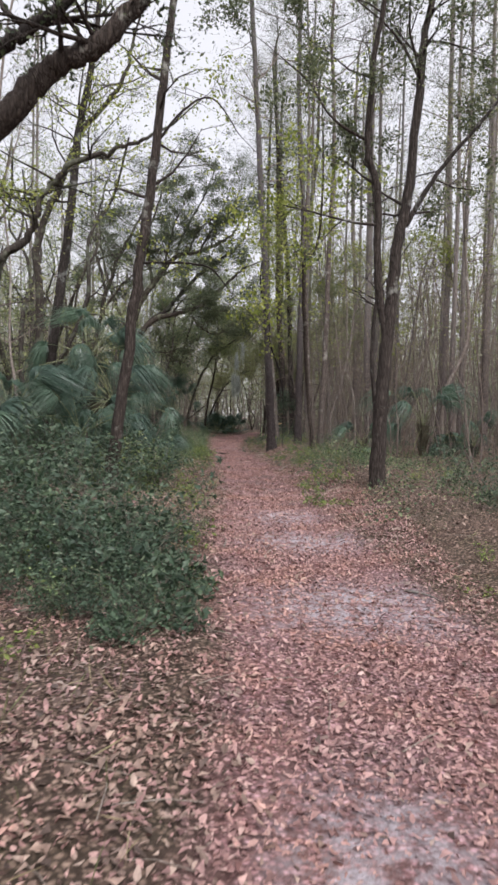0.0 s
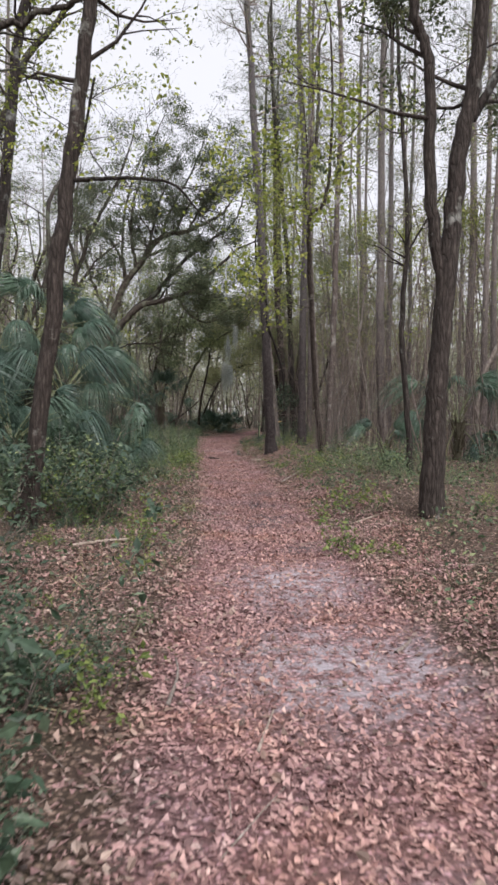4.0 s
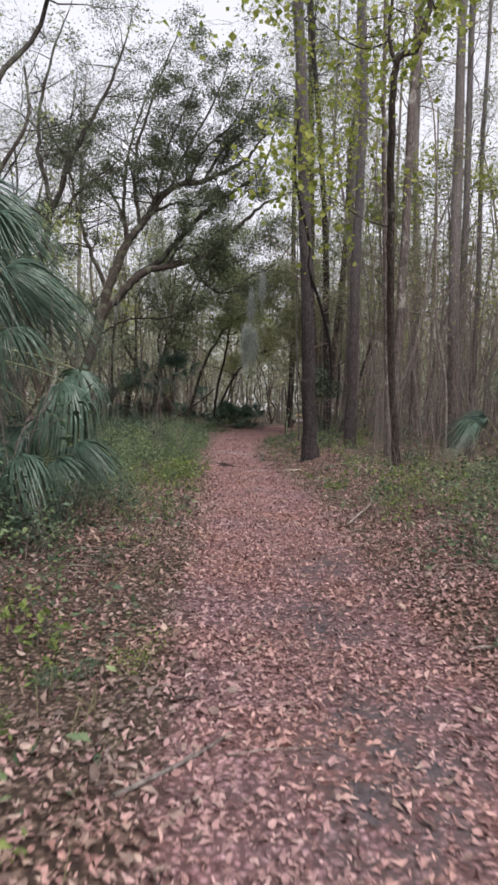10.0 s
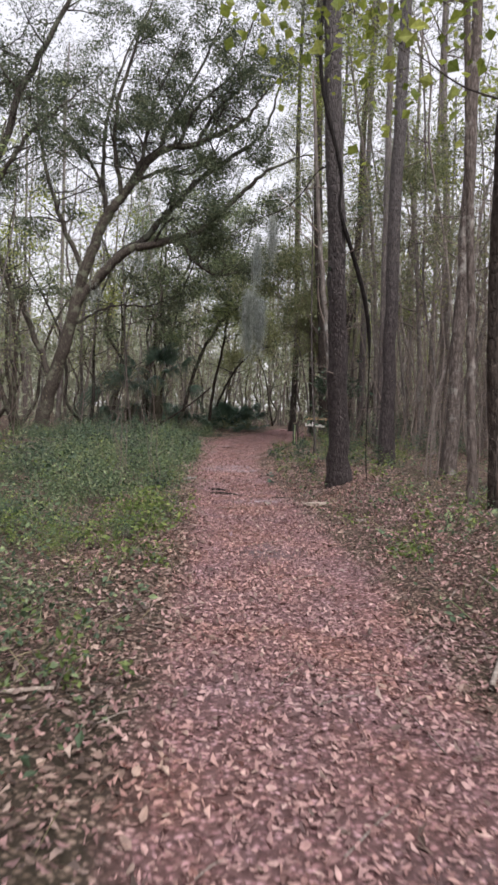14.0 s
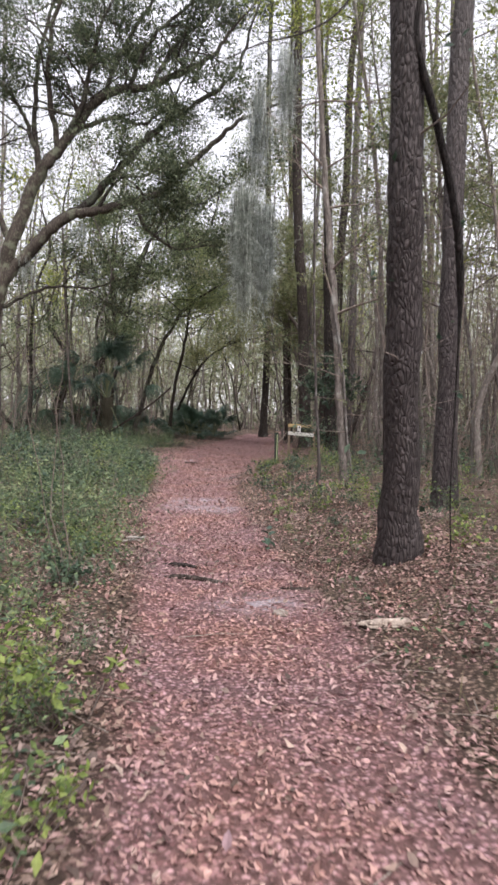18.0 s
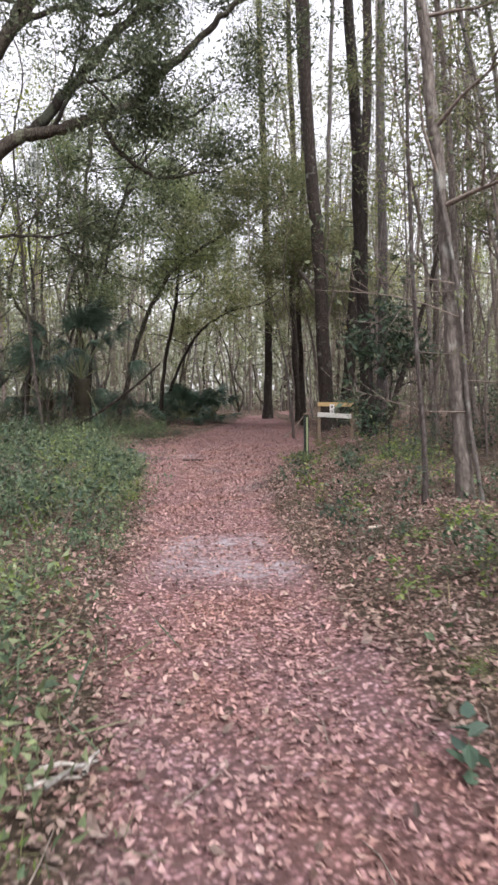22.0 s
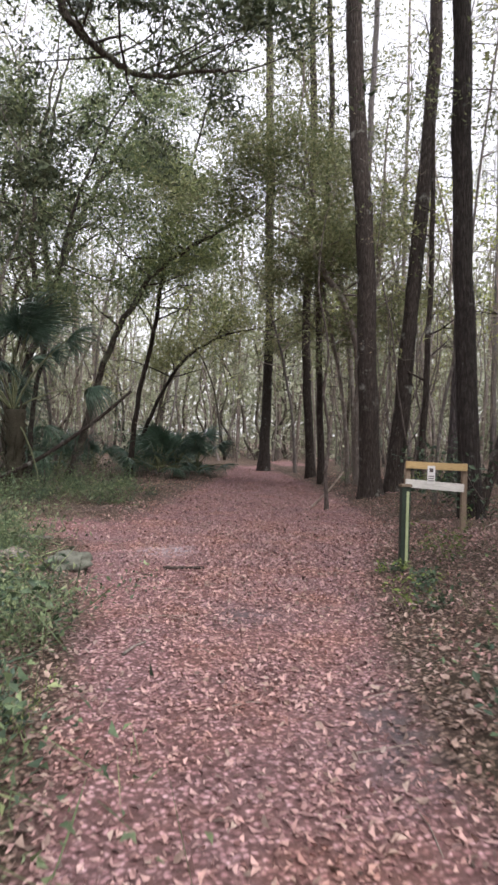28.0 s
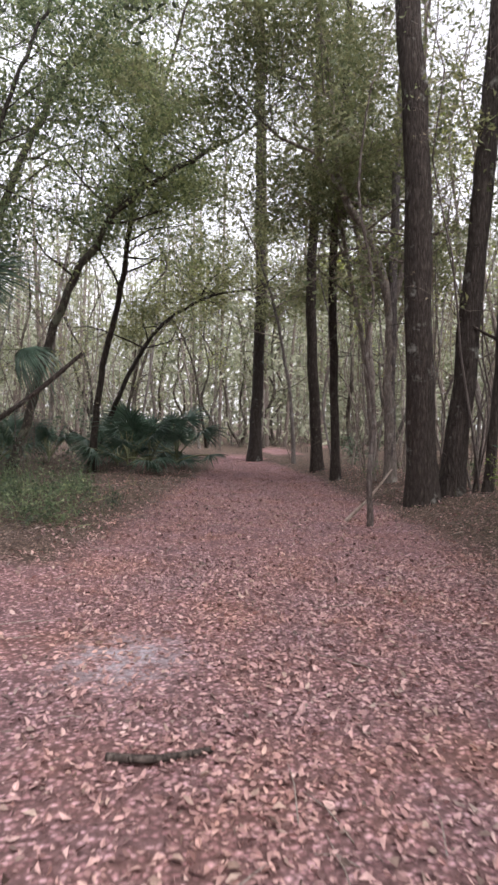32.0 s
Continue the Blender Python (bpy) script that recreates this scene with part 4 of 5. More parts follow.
# ---- palms ----
def fan_frond(seed, reach=0.85, droop=0.9, mat=None, stalk=1.55, segs=52):
    """A palm leaf: its stalk, and a fan of folded, drooping segments. It points along +x."""
    rng = np.random.default_rng(seed)
    g, st = Geo(), Geo()
    n2 = 5
    s = np.linspace(0, 1, n2)
    line = np.stack([s * stalk, np.zeros(n2), stalk * (0.28 * s - 0.3 * s * s)], 1)
    tube(st, line, np.linspace(0.017, 0.01, n2), 5)
    tip = line[-1]
    f = np.array([0.02, 0.25, 0.45, 0.64, 0.82, 1.0])
    wide = np.array([0.003, 0.0125, 0.0125, 0.0085, 0.0045, 0.0008]) * reach / 0.85 * 52 / segs
    verts, quads, shared = [], [], None
    for k in range(segs):
        a = (k / (segs - 1) - 0.5) * radians(250) + rng.normal(0, 0.012)
        length = reach * (0.72 + 0.28 * math.cos(a * 0.7)) * rng.uniform(0.82, 1.1)
        out = np.array([math.cos(a), math.sin(a), 0.0])
        side = np.array([-math.sin(a), math.cos(a), 0.0])
        dz = -droop * length * (f ** 2.1 + 0.25 * np.maximum(f - 0.6, 0)) * rng.uniform(0.6, 1.4) - 0.12 * abs(math.sin(a)) * f * length
        back = 1 - min(0.62, 0.42 * droop) * f ** 2.4
        c = tip + out * (f * length * back)[:, None] + np.array([0, 0, 1.0]) * dz[:, None]
        rows = []
        for i in range(6):
            n0 = len(verts)
            if shared and i < 2:
                right = shared[i]
                verts += [c[i] - np.array([0, 0, wide[i] * 0.8]), c[i] + side * wide[i]]
                rows.append((right, n0, n0 + 1))
            else:
                verts += [c[i] - side * wide[i], c[i] - np.array([0, 0, wide[i] * 0.8]), c[i] + side * wide[i]]
                rows.append((n0, n0 + 1, n0 + 2))
        shared = [r[2] for r in rows[:2]]
        for r, q in zip(rows, rows[1:]):
            quads += [(r[0], q[0], q[1], r[1]), (r[1], q[1], q[2], r[2])]
    g.add(np.array(verts), quads)
    return st.mesh("stalk", PALM_STEM), g.mesh("blade", mat or PALM_LEAF, False)


FRONDS = [fan_frond(1, 0.85, 1.25), fan_frond(2, 0.92, 1.6), fan_frond(3, 0.8, 0.85)]
STIFF_FRONDS = [fan_frond(8, 0.8, 0.35), fan_frond(9, 0.75, 0.6), fan_frond(10, 0.8, 0.95)]
DEAD_FROND = fan_frond(4, 0.7, 1.6, PALM_DEAD)
SMALL_FRONDS = [fan_frond(5, 0.5, 0.3, None, 0.7, 22), fan_frond(6, 0.55, 0.5, None, 0.8, 22)]


def palm(x, y, trunk_h, seed, label, fronds=16, scale=1.3, dead=4, kinds=None, trunk_r=0.17, name="palm_tree", group="palms", lift=(-25, 75)):
    rng = np.random.default_rng(seed)
    z = on_land(x, y)
    e = tagged(base_empty(name, x, y, z), label, "palm", group)
    if trunk_h > 0.28:
        g = Geo()
        steps = int(trunk_h / 0.07) + 3
        hz = np.linspace(-0.1, trunk_h, steps)
        p = np.stack([0.05 * np.sin(hz), 0.05 * np.cos(hz * 0.8), hz], 1)
        tube(g, p, trunk_r * (1 + 0.16 * (np.arange(steps) % 2)) * (1 + 0.25 * (hz > trunk_h * 0.6)), 12, rng, 0.07)
        for k in range(int(trunk_h * 26)):
            a, zz = k * 2.4, rng.uniform(0.1, trunk_h)
            d = np.array([math.cos(a), math.sin(a), 0])
            q = np.array([0, 0, zz]) + np.stack([d * trunk_r, d * (trunk_r + 0.05) + [0, 0, 0.12], d * (trunk_r + 0.11) + [0, 0, 0.28]])
            tube(g, q, (0.03, 0.026, 0.012), 4)
        part("trunk", g, PALM_DEAD, e)
    for k in range(fronds + dead):
        gone = k >= fronds
        st, bl = DEAD_FROND if gone else (kinds or FRONDS)[k % len(kinds or FRONDS)]
        az = k * 137.5 + rng.uniform(-15, 15)
        el = rng.uniform(-70, -50) if gone else rng.uniform(*lift)
        f = part("frond", bl, None, e)
        f.matrix_basis = Matrix.Translation((0, 0, max(trunk_h, 0.05) + rng.uniform(-0.15, 0.05))) @ pose(0, 0, 0, 0, 0, az) @ pose(0, 0, 0, rng.uniform(-20, 20), -el, 0) @ Matrix.Scale(scale * rng.uniform(0.85, 1.15), 4)
        part("stalk", st, None, f)
    return e


palm(-3.75, 20.6, 1.8, 1, "cabbage palm with drooping blue green fan leaves beside the trail", 34, 0.86, 9, lift=(-45, 78))
palm(-4.75, 21.8, 3.1, 2, "taller cabbage palm with hanging fan leaves", 28, 0.88, 6, lift=(-30, 70))
palm(-4.3, 18.9, 0.9, 3, "young cabbage palm with arching fan leaves", 15, 0.85, 2, lift=(0, 70), trunk_r=0.12)
palm(-2.72, 20.1, 0.5, 15, "young cabbage palm with low drooping fan leaves", 11, 0.58, 4, lift=(-10, 60), trunk_r=0.1)
palm(-5.9, 18.6, 1.3, 4, "cabbage palm with arching fan leaves in the thicket", 18, 0.88, 2, lift=(-10, 70), trunk_r=0.13)
palm(-6.9, 16.0, 0.8, 14, "young cabbage palm with arching fan leaves", 10, 1.1, 2, lift=(0, 70), trunk_r=0.12)
palm(-5.6, 53.9, 2.0, 5, "cabbage palm with a rough booted trunk at the trail junction", 18, 1.25, 1, STIFF_FRONDS, lift=(12, 88))
palm(-7.8, 58.5, 1.2, 6, "cabbage palm with a shaggy crown in the thicket", 12, 1.3, 3, lift=(-10, 75))
palm(6.0, 25.6, 1.1, 7, "young cabbage palm with green fan leaves among bare trees", 12, 0.95, 2, lift=(-15, 80), trunk_r=0.11)
palm(7.6, 25.0, 0.4, 8, "dwarf palmetto with green fan leaves among bare trees", 8, 0.7, 1, lift=(5, 75), trunk_r=0.1)
palm(3.75, 24.5, 0.3, 9, "dwarf palmetto with dark fan leaves", 6, 0.5, 1, lift=(5, 75), trunk_r=0.1)
rp = np.random.default_rng(77)
for k in range(22):
    px_, py_ = rp.uniform(-9, -1.2), rp.uniform(61.5, 74)
    if px_ > trail_x(py_) - 1.8:
        continue
    palm(px_, py_, 0.25, 100 + k, "low saw palmetto clump at the edge of the woods", 8, rp.uniform(1.0, 1.7), 0, SMALL_FRONDS, 0.09, "palmetto", "palmettos", (5, 75))


# ---- the woods: trees of a few kinds, many times over ----
def prototype(kind, seed):
    rng = np.random.default_rng(seed)
    h = {"pine": 27, "slim": 13, "leafy": 13, "oak": 10, "brush": 6.0}[kind] * rng.uniform(0.85, 1.15)
    r = {"pine": 0.14, "slim": 0.042, "leafy": 0.075, "oak": 0.1, "brush": 0.018}[kind] * rng.uniform(0.8, 1.2)
    e = base_empty({"pine": "pine_tree", "slim": "bare_tree", "leafy": "sweetgum_tree", "oak": "oak_tree", "brush": "bare_sapling"}[kind], 0, 0, 0)
    wood, twigs, tips = Geo(), Geo(), []
    stems = 1
    if kind == "oak":
        stems = 2
    if kind == "brush":
        stems = 3
    for k in range(stems):
        wander = {"pine": 0.12, "slim": 0.75, "leafy": 0.6, "oak": 1.0, "brush": 0.35}[kind]
        lean = rng.standard_normal(2) * {"pine": 0.3, "slim": 1.1, "leafy": 0.9, "oak": 1.8, "brush": 0.8}[kind]
        pts = [(lean[0] * f + rng.normal(0, wander * 0.4) * (f > 0) + 0.12 * k, lean[1] * f + rng.normal(0, wander * 0.4) * (f > 0), h * f) for f in (0, 0.15, 0.3, 0.5, 0.7, 0.85, 1)]
        p = spline(pts, 2 if kind == "brush" else 4)
        p[0, 2] = -0.1
        rad = np.linspace(r, r * 0.3, len(p)) * (1 + 0.35 * np.exp(-np.maximum(p[:, 2], 0) / 0.3))
        tube(wood, p, rad, 8 if kind in ("pine", "oak") else (4 if kind == "brush" else 6), rng, 0.04)
        start, num, length, depth, kids = {"pine": (0.5, 18, 2.4, 1, 3), "slim": (0.25, 13, 1.5, 1, 4), "leafy": (0.45, 17, 2.2, 1, 4), "oak": (0.25, 13, 2.3, 1, 4), "brush": (0.1, 7, 1.3, 1, 3)}[kind]
        for _ in range(num):
            i = int(rng.uniform(start, 0.99) * (len(p) - 1))
            a = rng.uniform(0, 2 * math.pi)
            limb(twigs, rng, p[i], (math.cos(a), math.sin(a), rng.uniform(0.0, 0.9)), length * rng.uniform(0.5, 1.25), min(0.03, rad[i] * 0.5), depth, tips, 0.15, 0.35, kids)
    bark_mat = {"pine": PINE_BARK, "slim": GREY_BARK, "leafy": GREY_BARK, "oak": OAK_BARK, "brush": TWIG}[kind]
    part("trunk", wood, bark_mat, e)
    tagged(part("branchwork", twigs, TWIG if kind != "oak" else OAK_BARK, e), kind="stuff")
    if tips:
        leaf, per, sp = {"pine": ("pine", 14, 0.35), "slim": ("dull", 3, 0.16), "leafy": ("dull" if seed % 3 else "yellow", 11, 0.3), "oak": ("olive", 9, 0.32), "brush": ("dull" if seed % 4 == 1 else "rust", 3, 0.1)}[kind]
        mat, size, aspect = LEAF_KIND[leaf]
        g = Geo()
        blades(g, rng, leaves_at(rng, tips, per, sp, 0.45 if kind in ("oak", "leafy") else 0.0), size * (0.7 if kind == "brush" else 1.45), aspect, 0.15, 0.2, small=True)
        part("crown", g, mat, e, smooth=False)
    return e


KINDS = {"pine": ("tall straight pine with grey plated bark", "tree", "pines", 3), "slim": ("slender grey hardwood, nearly bare", "tree", "bare trees", 5),
         "leafy": ("slim sweetgum with thin yellow green leaves", "tree", "sweetgums", 4), "oak": ("crooked understory oak with small olive leaves", "tree", "oaks", 4),
         "brush": ("thicket sapling of bare grey brown twigs", "sapling", "thicket", 5)}
STOCK = {k: [tagged(prototype(k, 500 + 10 * i + j), v[0], v[1], v[2]) for j in range(v[3])] for i, (k, v) in enumerate(KINDS.items())}
STANDING = [(o.location.x, o.location.y) for o in bpy.data.objects if o.type == "EMPTY" and o.parent is None and o.location.y > 1]
rw = np.random.default_rng(2024)
used = set()


def plant(kind, x, y, scale=1.0):
    j = int(rw.integers(len(STOCK[kind])))
    src = STOCK[kind][j]
    m = pose(x, y, on_land(x, y, 0.03), 0, 0, rw.uniform(0, 360)) @ Matrix.Scale(scale * rw.uniform(0.8, 1.2), 4)
    if (kind, j) not in used:
        used.add((kind, j))
        src.matrix_basis = m
        return
    ob = copy_thing(src, m)
    ob.scale = m.to_scale()


def sow(kind, count, x0, x1, y0, y1, gap=0.5, clear=0.9, scale=1.0):
    """Plant within a stretch of ground, clear of the trail and of standing trees."""
    done = tries = 0
    while done < count and tries < count * 12:
        tries += 1
        x, y = rw.uniform(x0, x1), rw.uniform(y0, y1)
        w = np.interp(y, TRAIL_Y, TRAIL_W)
        if abs(x - trail_x(y)) < w + clear or trod(x, y) > 0 or min((x - a) ** 2 + (y - c) ** 2 for a, c in STANDING) < gap ** 2:
            continue
        STANDING.append((x, y))
        plant(kind, x, y, scale)
        done += 1


# the thicket on the pine side
sow("pine", 11, 4, 22, 36, 72, 1.2)
sow("pine", 14, 8, 20, 22, 60, 1.2)
sow("leafy", 14, 6.5, 17, 22, 60, 1.0)
sow("slim", 50, 2.4, 20, 31, 72, 0.6, 1.2)
sow("slim", 12, 5.0, 16, 16, 30, 0.8)
sow("leafy", 16, 3.2, 16, 36, 70, 1.0, 2.0)
sow("brush", 80, 2.0, 15, 30, 66, 0.4, 1.0)
sow("brush", 26, 2.6, 9, 24, 42, 0.35, 1.3, 0.75)
sow("brush", 18, 4.2, 12, 15, 29, 0.5)
# the oak side
sow("oak", 9, -18, -4.5, 53, 72, 1.2, 2.4)
sow("oak", 10, -20, -9.5, 28, 50, 1.2, 2.0)
sow("slim", 16, -20, -4.2, 52, 72, 0.8, 2.0)
sow("slim", 12, -20, -9.0, 28, 52, 0.8, 2.0)
sow("pine", 7, -26, -13, 44, 80, 1.5)
sow("leafy", 9, -16, -4.5, 53, 74, 1.0, 3.0)
sow("leafy", 5, -18, -10, 26, 50, 1.0, 3.0)
sow("leafy", 6, 3.6, 8.5, 37, 47, 0.9, 2.0)
sow("brush", 16, -14, -4.6, 52, 66, 0.5, 2.4)
sow("brush", 16, -14, -8.5, 30, 50, 0.5, 2.4)
sow("brush", 9, -4.2, -1.6, 17, 32, 0.5, 0.55, 0.35)
sow("brush", 10, 1.6, 4.2, 17, 46, 0.5, 0.6, 0.3)
sow("slim", 8, -13, -5.6, 10, 24, 0.8)
sow("oak", 5, -13, -6.8, 12, 30, 1.2)
# beyond the bend
sow("oak", 12, -10, 10, 73, 90, 1.0)
sow("slim", 26, -12, 14, 71, 92, 0.7)
sow("brush", 22, -9, 10, 70, 84, 0.5)
sow("leafy", 14, -10, 14, 72, 90, 1.0)
# behind the start
sow("oak", 7, -12, 12, -14, -3, 1.5)
sow("slim", 6, -12, 12, -16, -2, 1.5)
for k, group_stock in STOCK.items():
    for j, src in enumerate(group_stock):
        if (k, j) not in used:
            plant_m = pose(14 + j, 80 + 2 * j, on_land(14 + j, 80 + 2 * j), 0, 0, 40 * j)
            src.matrix_basis = plant_m

# far woods all round, too far to tell apart
rf = np.random.default_rng(8)
trunks, haze = Geo(), Geo()
for x0, x1, y0, y1, count, amount in ((-40, 48, 86, 130, 300, 215), (20, 46, 10, 95, 230, 130), (-46, -21, 10, 90, 130, 100), (-40, 40, -55, -17, 90, 60)):
    for _ in range(count):
        x, y = rf.uniform(x0, x1), rf.uniform(y0, y1)
        h, r = rf.uniform(9, 23), rf.uniform(0.05, 0.2)
        ln = rf.normal(0, 0.6, 2)
        tube(trunks, [(x, y, -0.1), (x + ln[0] * 0.5, y + ln[1] * 0.5, h * 0.5), (x + ln[0], y + ln[1], h)], (r, r * 0.7, r * 0.2), 5)
        clumps = rf.standard_normal((9, 3)) * np.array([1.7, 1.7, h * 0.2]) + np.array([x + ln[0] * 0.7, y + ln[1] * 0.7, h * 0.6])
        k = int(amount * rf.uniform(0.5, 1.3))
        blades(haze, rf, clumps[rf.integers(9, size=k)] + rf.standard_normal((k, 3)) * 0.75, 0.4, 0.5, 0.1, 0.2, small=True)
        k = int(rf.integers(170, 300))
        blades(haze, rf, np.array([x, y, 5.0]) + rf.standard_normal((k, 3)) * np.array([3.0, 3.0, 3.4]), 0.42, 0.5, 0.1, 0.1, small=True)
        k = int(rf.integers(14, 40))
        blades(haze, rf, np.array([x, y, 1.5]) + rf.standard_normal((k, 3)) * np.array([2.2, 2.2, 1.1]), 0.42, 0.5, 0.1, 0.1, small=True)
tagged(part("far_trunks", trunks, TWIG), "grey trunks of the distant woods", "woods", kind="stuff")
# distance haze is put into the leaf colour: paler than near foliage
tagged(part("far_foliage", haze, leafy("far_leaves_hazed", [(0, (0.24, 0.26, 0.18)), (0.5, (0.4, 0.42, 0.3)), (1, (0.56, 0.56, 0.42))], 0.5), smooth=False), "thin dull foliage of the distant woods, paled for haze", "woods", kind="stuff")


# ---- shrubs ----
def shrub_stock(seed, h, leaf_mat, size, count, aspect=0.5, stems=5, name="evergreen_shrub"):
    rng = np.random.default_rng(seed)
    e = base_empty(name, 0, 0, 0)
    wood, tips = Geo(), []
    for _ in range(stems):
        a = rng.uniform(0, 2 * math.pi)
        limb(wood, rng, (0.06 * math.cos(a), 0.06 * math.sin(a), -0.05), (0.7 * math.cos(a), 0.7 * math.sin(a), 1.0), h * rng.uniform(0.5, 1.1), 0.008, 1, tips, 0.15, 0.4, 2, 1.0, 0.2)
    tagged(part("woody_stem", wood, TWIG, e), kind="stuff")
    t = np.array(tips)
    t = t[t[:, 2] > h * 0.12]
    pick = t[rng.integers(len(t), size=count)] + rng.standard_normal((count, 3)) * 0.075 * h
    g = Geo()
    blades(g, rng, pick, size, aspect, 0.35, 0.1)
    part("foliage", g, leaf_mat, e, smooth=False)
    return e


SHRUBS = {"dark": [tagged(shrub_stock(700 + j, 1.0, SHRUB_LEAF, 0.06, 400), "dense evergreen shrub with small dark leaves", "shrub", "evergreen shrubs") for j in range(4)],
          "light": [tagged(shrub_stock(720 + j, 0.9, COVER_LEAF if j else BRIGHT_LEAF, 0.048, 400, 0.5, 6, "leafy_shrub"), "open shrub with yellow green leaves", "shrub", "light shrubs") for j in range(3)],
          "broad": [tagged(shrub_stock(760 + j, 0.6, SHRUB_LEAF, 0.075, 190, 0.5, 6, "broadleaf_shrub"), "low evergreen shrub with broad dark leaves", "shrub", "broad shrubs") for j in range(2)],
          "pale": [tagged(shrub_stock(780 + j, 0.9, PALE_COVER, 0.06, 300, 0.6, 6, "pale_leaved_shrub"), "open shrub with pale whitish green leaves", "shrub", "pale shrubs") for j in range(2)],
          "weed": [tagged(shrub_stock(740 + j, 0.35, BRIGHT_LEAF, 0.045, 120, 0.5, 5, "low_plant"), "low leafy plant on the leaf litter", "plant", "low plants") for j in range(3)]}
rs = np.random.default_rng(99)


def shrub(kind, x, y, scale):
    j = int(rs.integers(len(SHRUBS[kind])))
    src = SHRUBS[kind][j]
    m = pose(x, y, on_land(x, y), 0, 0, rs.uniform(0, 360)) @ Matrix.Scale(scale, 4)
    if ("s", kind, j) not in used:
        used.add(("s", kind, j))
        src.matrix_basis = m
    else:
        copy_thing(src, m).scale = m.to_scale()


WALK_Y, WALK_X = (-5, 0, 10, 17, 25, 34, 42, 60), (0, 0.05, 0.0, -0.3, -0.62, -1.1, -1.2, -1.2)


def bushes(kind, count, x0, x1, y0, y1, s0, s1, clear=0.35):
    for _ in range(count):
        x, y = rs.uniform(x0, x1), rs.uniform(y0, y1)
        s = rs.uniform(s0, s1)
        w = np.interp(y, TRAIL_Y, TRAIL_W)
        if abs(x - trail_x(y)) < w + clear + 0.3 * s or abs(x - np.interp(y, WALK_Y, WALK_X)) < 0.5 + 0.75 * s * (0.4 if kind == "weed" else 1) or trod(x, y) > 0.05 and x < -2:
            continue
        shrub(kind, x, y, s)


# the dark thicket at the start, then those along the way
for x, y, s in ((-1.75, 25.4, 0.3), (-1.7, 26.1, 0.26), (-1.6, 26.9, 0.28), (-1.45, 24.5, 0.22), (-1.95, 25.9, 0.34), (-1.9, 28.4, 0.3), (-1.7, 23.6, 0.25), (-1.5, 22.4, 0.25), (-1.95, 22.9, 0.35), (1.5, 22.0, 0.3), (1.7, 22.9, 0.35), (1.45, 20.6, 0.25), (1.9, 21.4, 0.35), (1.7, 18.2, 0.25), (2.1, 17.4, 0.3), (1.6, 16.4, 0.25)):
    shrub("light", x, y, s)
for k in range(14):
    shrub("weed", rs.uniform(-2.2, -0.95), rs.uniform(12.6, 16.5), rs.uniform(0.5, 0.9))
for k in range(16):
    shrub("weed", rs.uniform(-2.1, -1.3), rs.uniform(23.8, 27.6), rs.uniform(0.7, 1.2))
for k in range(8):
    shrub("weed", rs.uniform(1.3, 2.3), rs.uniform(20.0, 26.5), rs.uniform(0.6, 1.0))
for k in range(6):
    shrub("light", rs.uniform(-2.3, -1.55), rs.uniform(24.0, 27.4), rs.uniform(0.22, 0.34))
bushes("dark", 34, -4.6, -0.5, 5.0, 9.4, 0.35, 0.7, 0.0)
for k in range(20):
    shrub("dark", rs.uniform(-2.2, -0.72), rs.uniform(4.9, 8.6), rs.uniform(0.32, 0.5))
for k in range(18):
    shrub("dark", rs.uniform(-1.7, -0.55), rs.uniform(5.0, 7.6), rs.uniform(0.28, 0.42))
shrub("light", -0.35, 6.35, 0.26)
shrub("light", -0.6, 9.9, 0.3)
for k in range(7):
    shrub("light", rs.uniform(-2.7, -1.75), rs.uniform(14.6, 16.2), rs.uniform(0.6, 1.0))
for k in range(9):
    shrub("dark", rs.uniform(-1.6, -0.75), rs.uniform(7.6, 9.6), rs.uniform(0.25, 0.42))
for k in range(10):
    shrub("broad", rs.uniform(-1.15, -0.45), rs.uniform(4.65, 5.5), rs.uniform(0.32, 0.5))
for k in range(13):
    shrub("broad", rs.uniform(-1.7, -0.5), rs.uniform(5.0, 7.4), rs.uniform(0.5, 0.95))
for k in range(16):
    shrub("dark", rs.uniform(-1.5, -0.42), rs.uniform(5.0, 6.2), rs.uniform(0.15, 0.26))
for x, y, s in ((-2.45, 16.4, 1.15), (-2.2, 15.7, 0.9), (-2.75, 15.4, 1.0), (-2.6, 17.1, 1.2)):
    shrub("pale", x, y, s)
shrub("light", -0.75, 16.4, 0.3)
shrub("weed", 1.2, 13.0, 1.0)
shrub("light", -1.55, 26.9, 0.5)
shrub("light", 0.1, 30.2 + 2.4, 0.2)
bushes("dark", 24, -5.0, -1.4, 5.6, 10.0, 0.8, 1.2, 0.3)
bushes("light", 10, -4.0, -0.5, 5.0, 9.6, 0.3, 0.7, 0.0)
bushes("dark", 18, -6.5, -1.8, 9.0, 13.5, 0.9, 1.5, 1.2)
bushes("dark", 30, -5.5, -1.2, 14.6, 20.5, 0.8, 1.5, 0.5)
bushes("light", 14, -4.0, -1.0, 15.0, 21.0, 0.7, 1.2, 0.3)
bushes("dark", 16, -2.6, -1.0, 12.5, 19, 0.18, 0.34, 0.0)
bushes("dark", 16, -8.0, -3.6, 22.5, 30, 0.5, 0.9, 0.8)
bushes("light", 12, -3.5, -1.4, 21.5, 30, 0.25, 0.55, 0.1)
bushes("dark", 18, -8.5, -3.6, 30, 44, 0.5, 1.0, 1.0)
bushes("light", 14, -3.4, -1.5, 24.5, 29.5, 0.35, 0.6, 0.0)
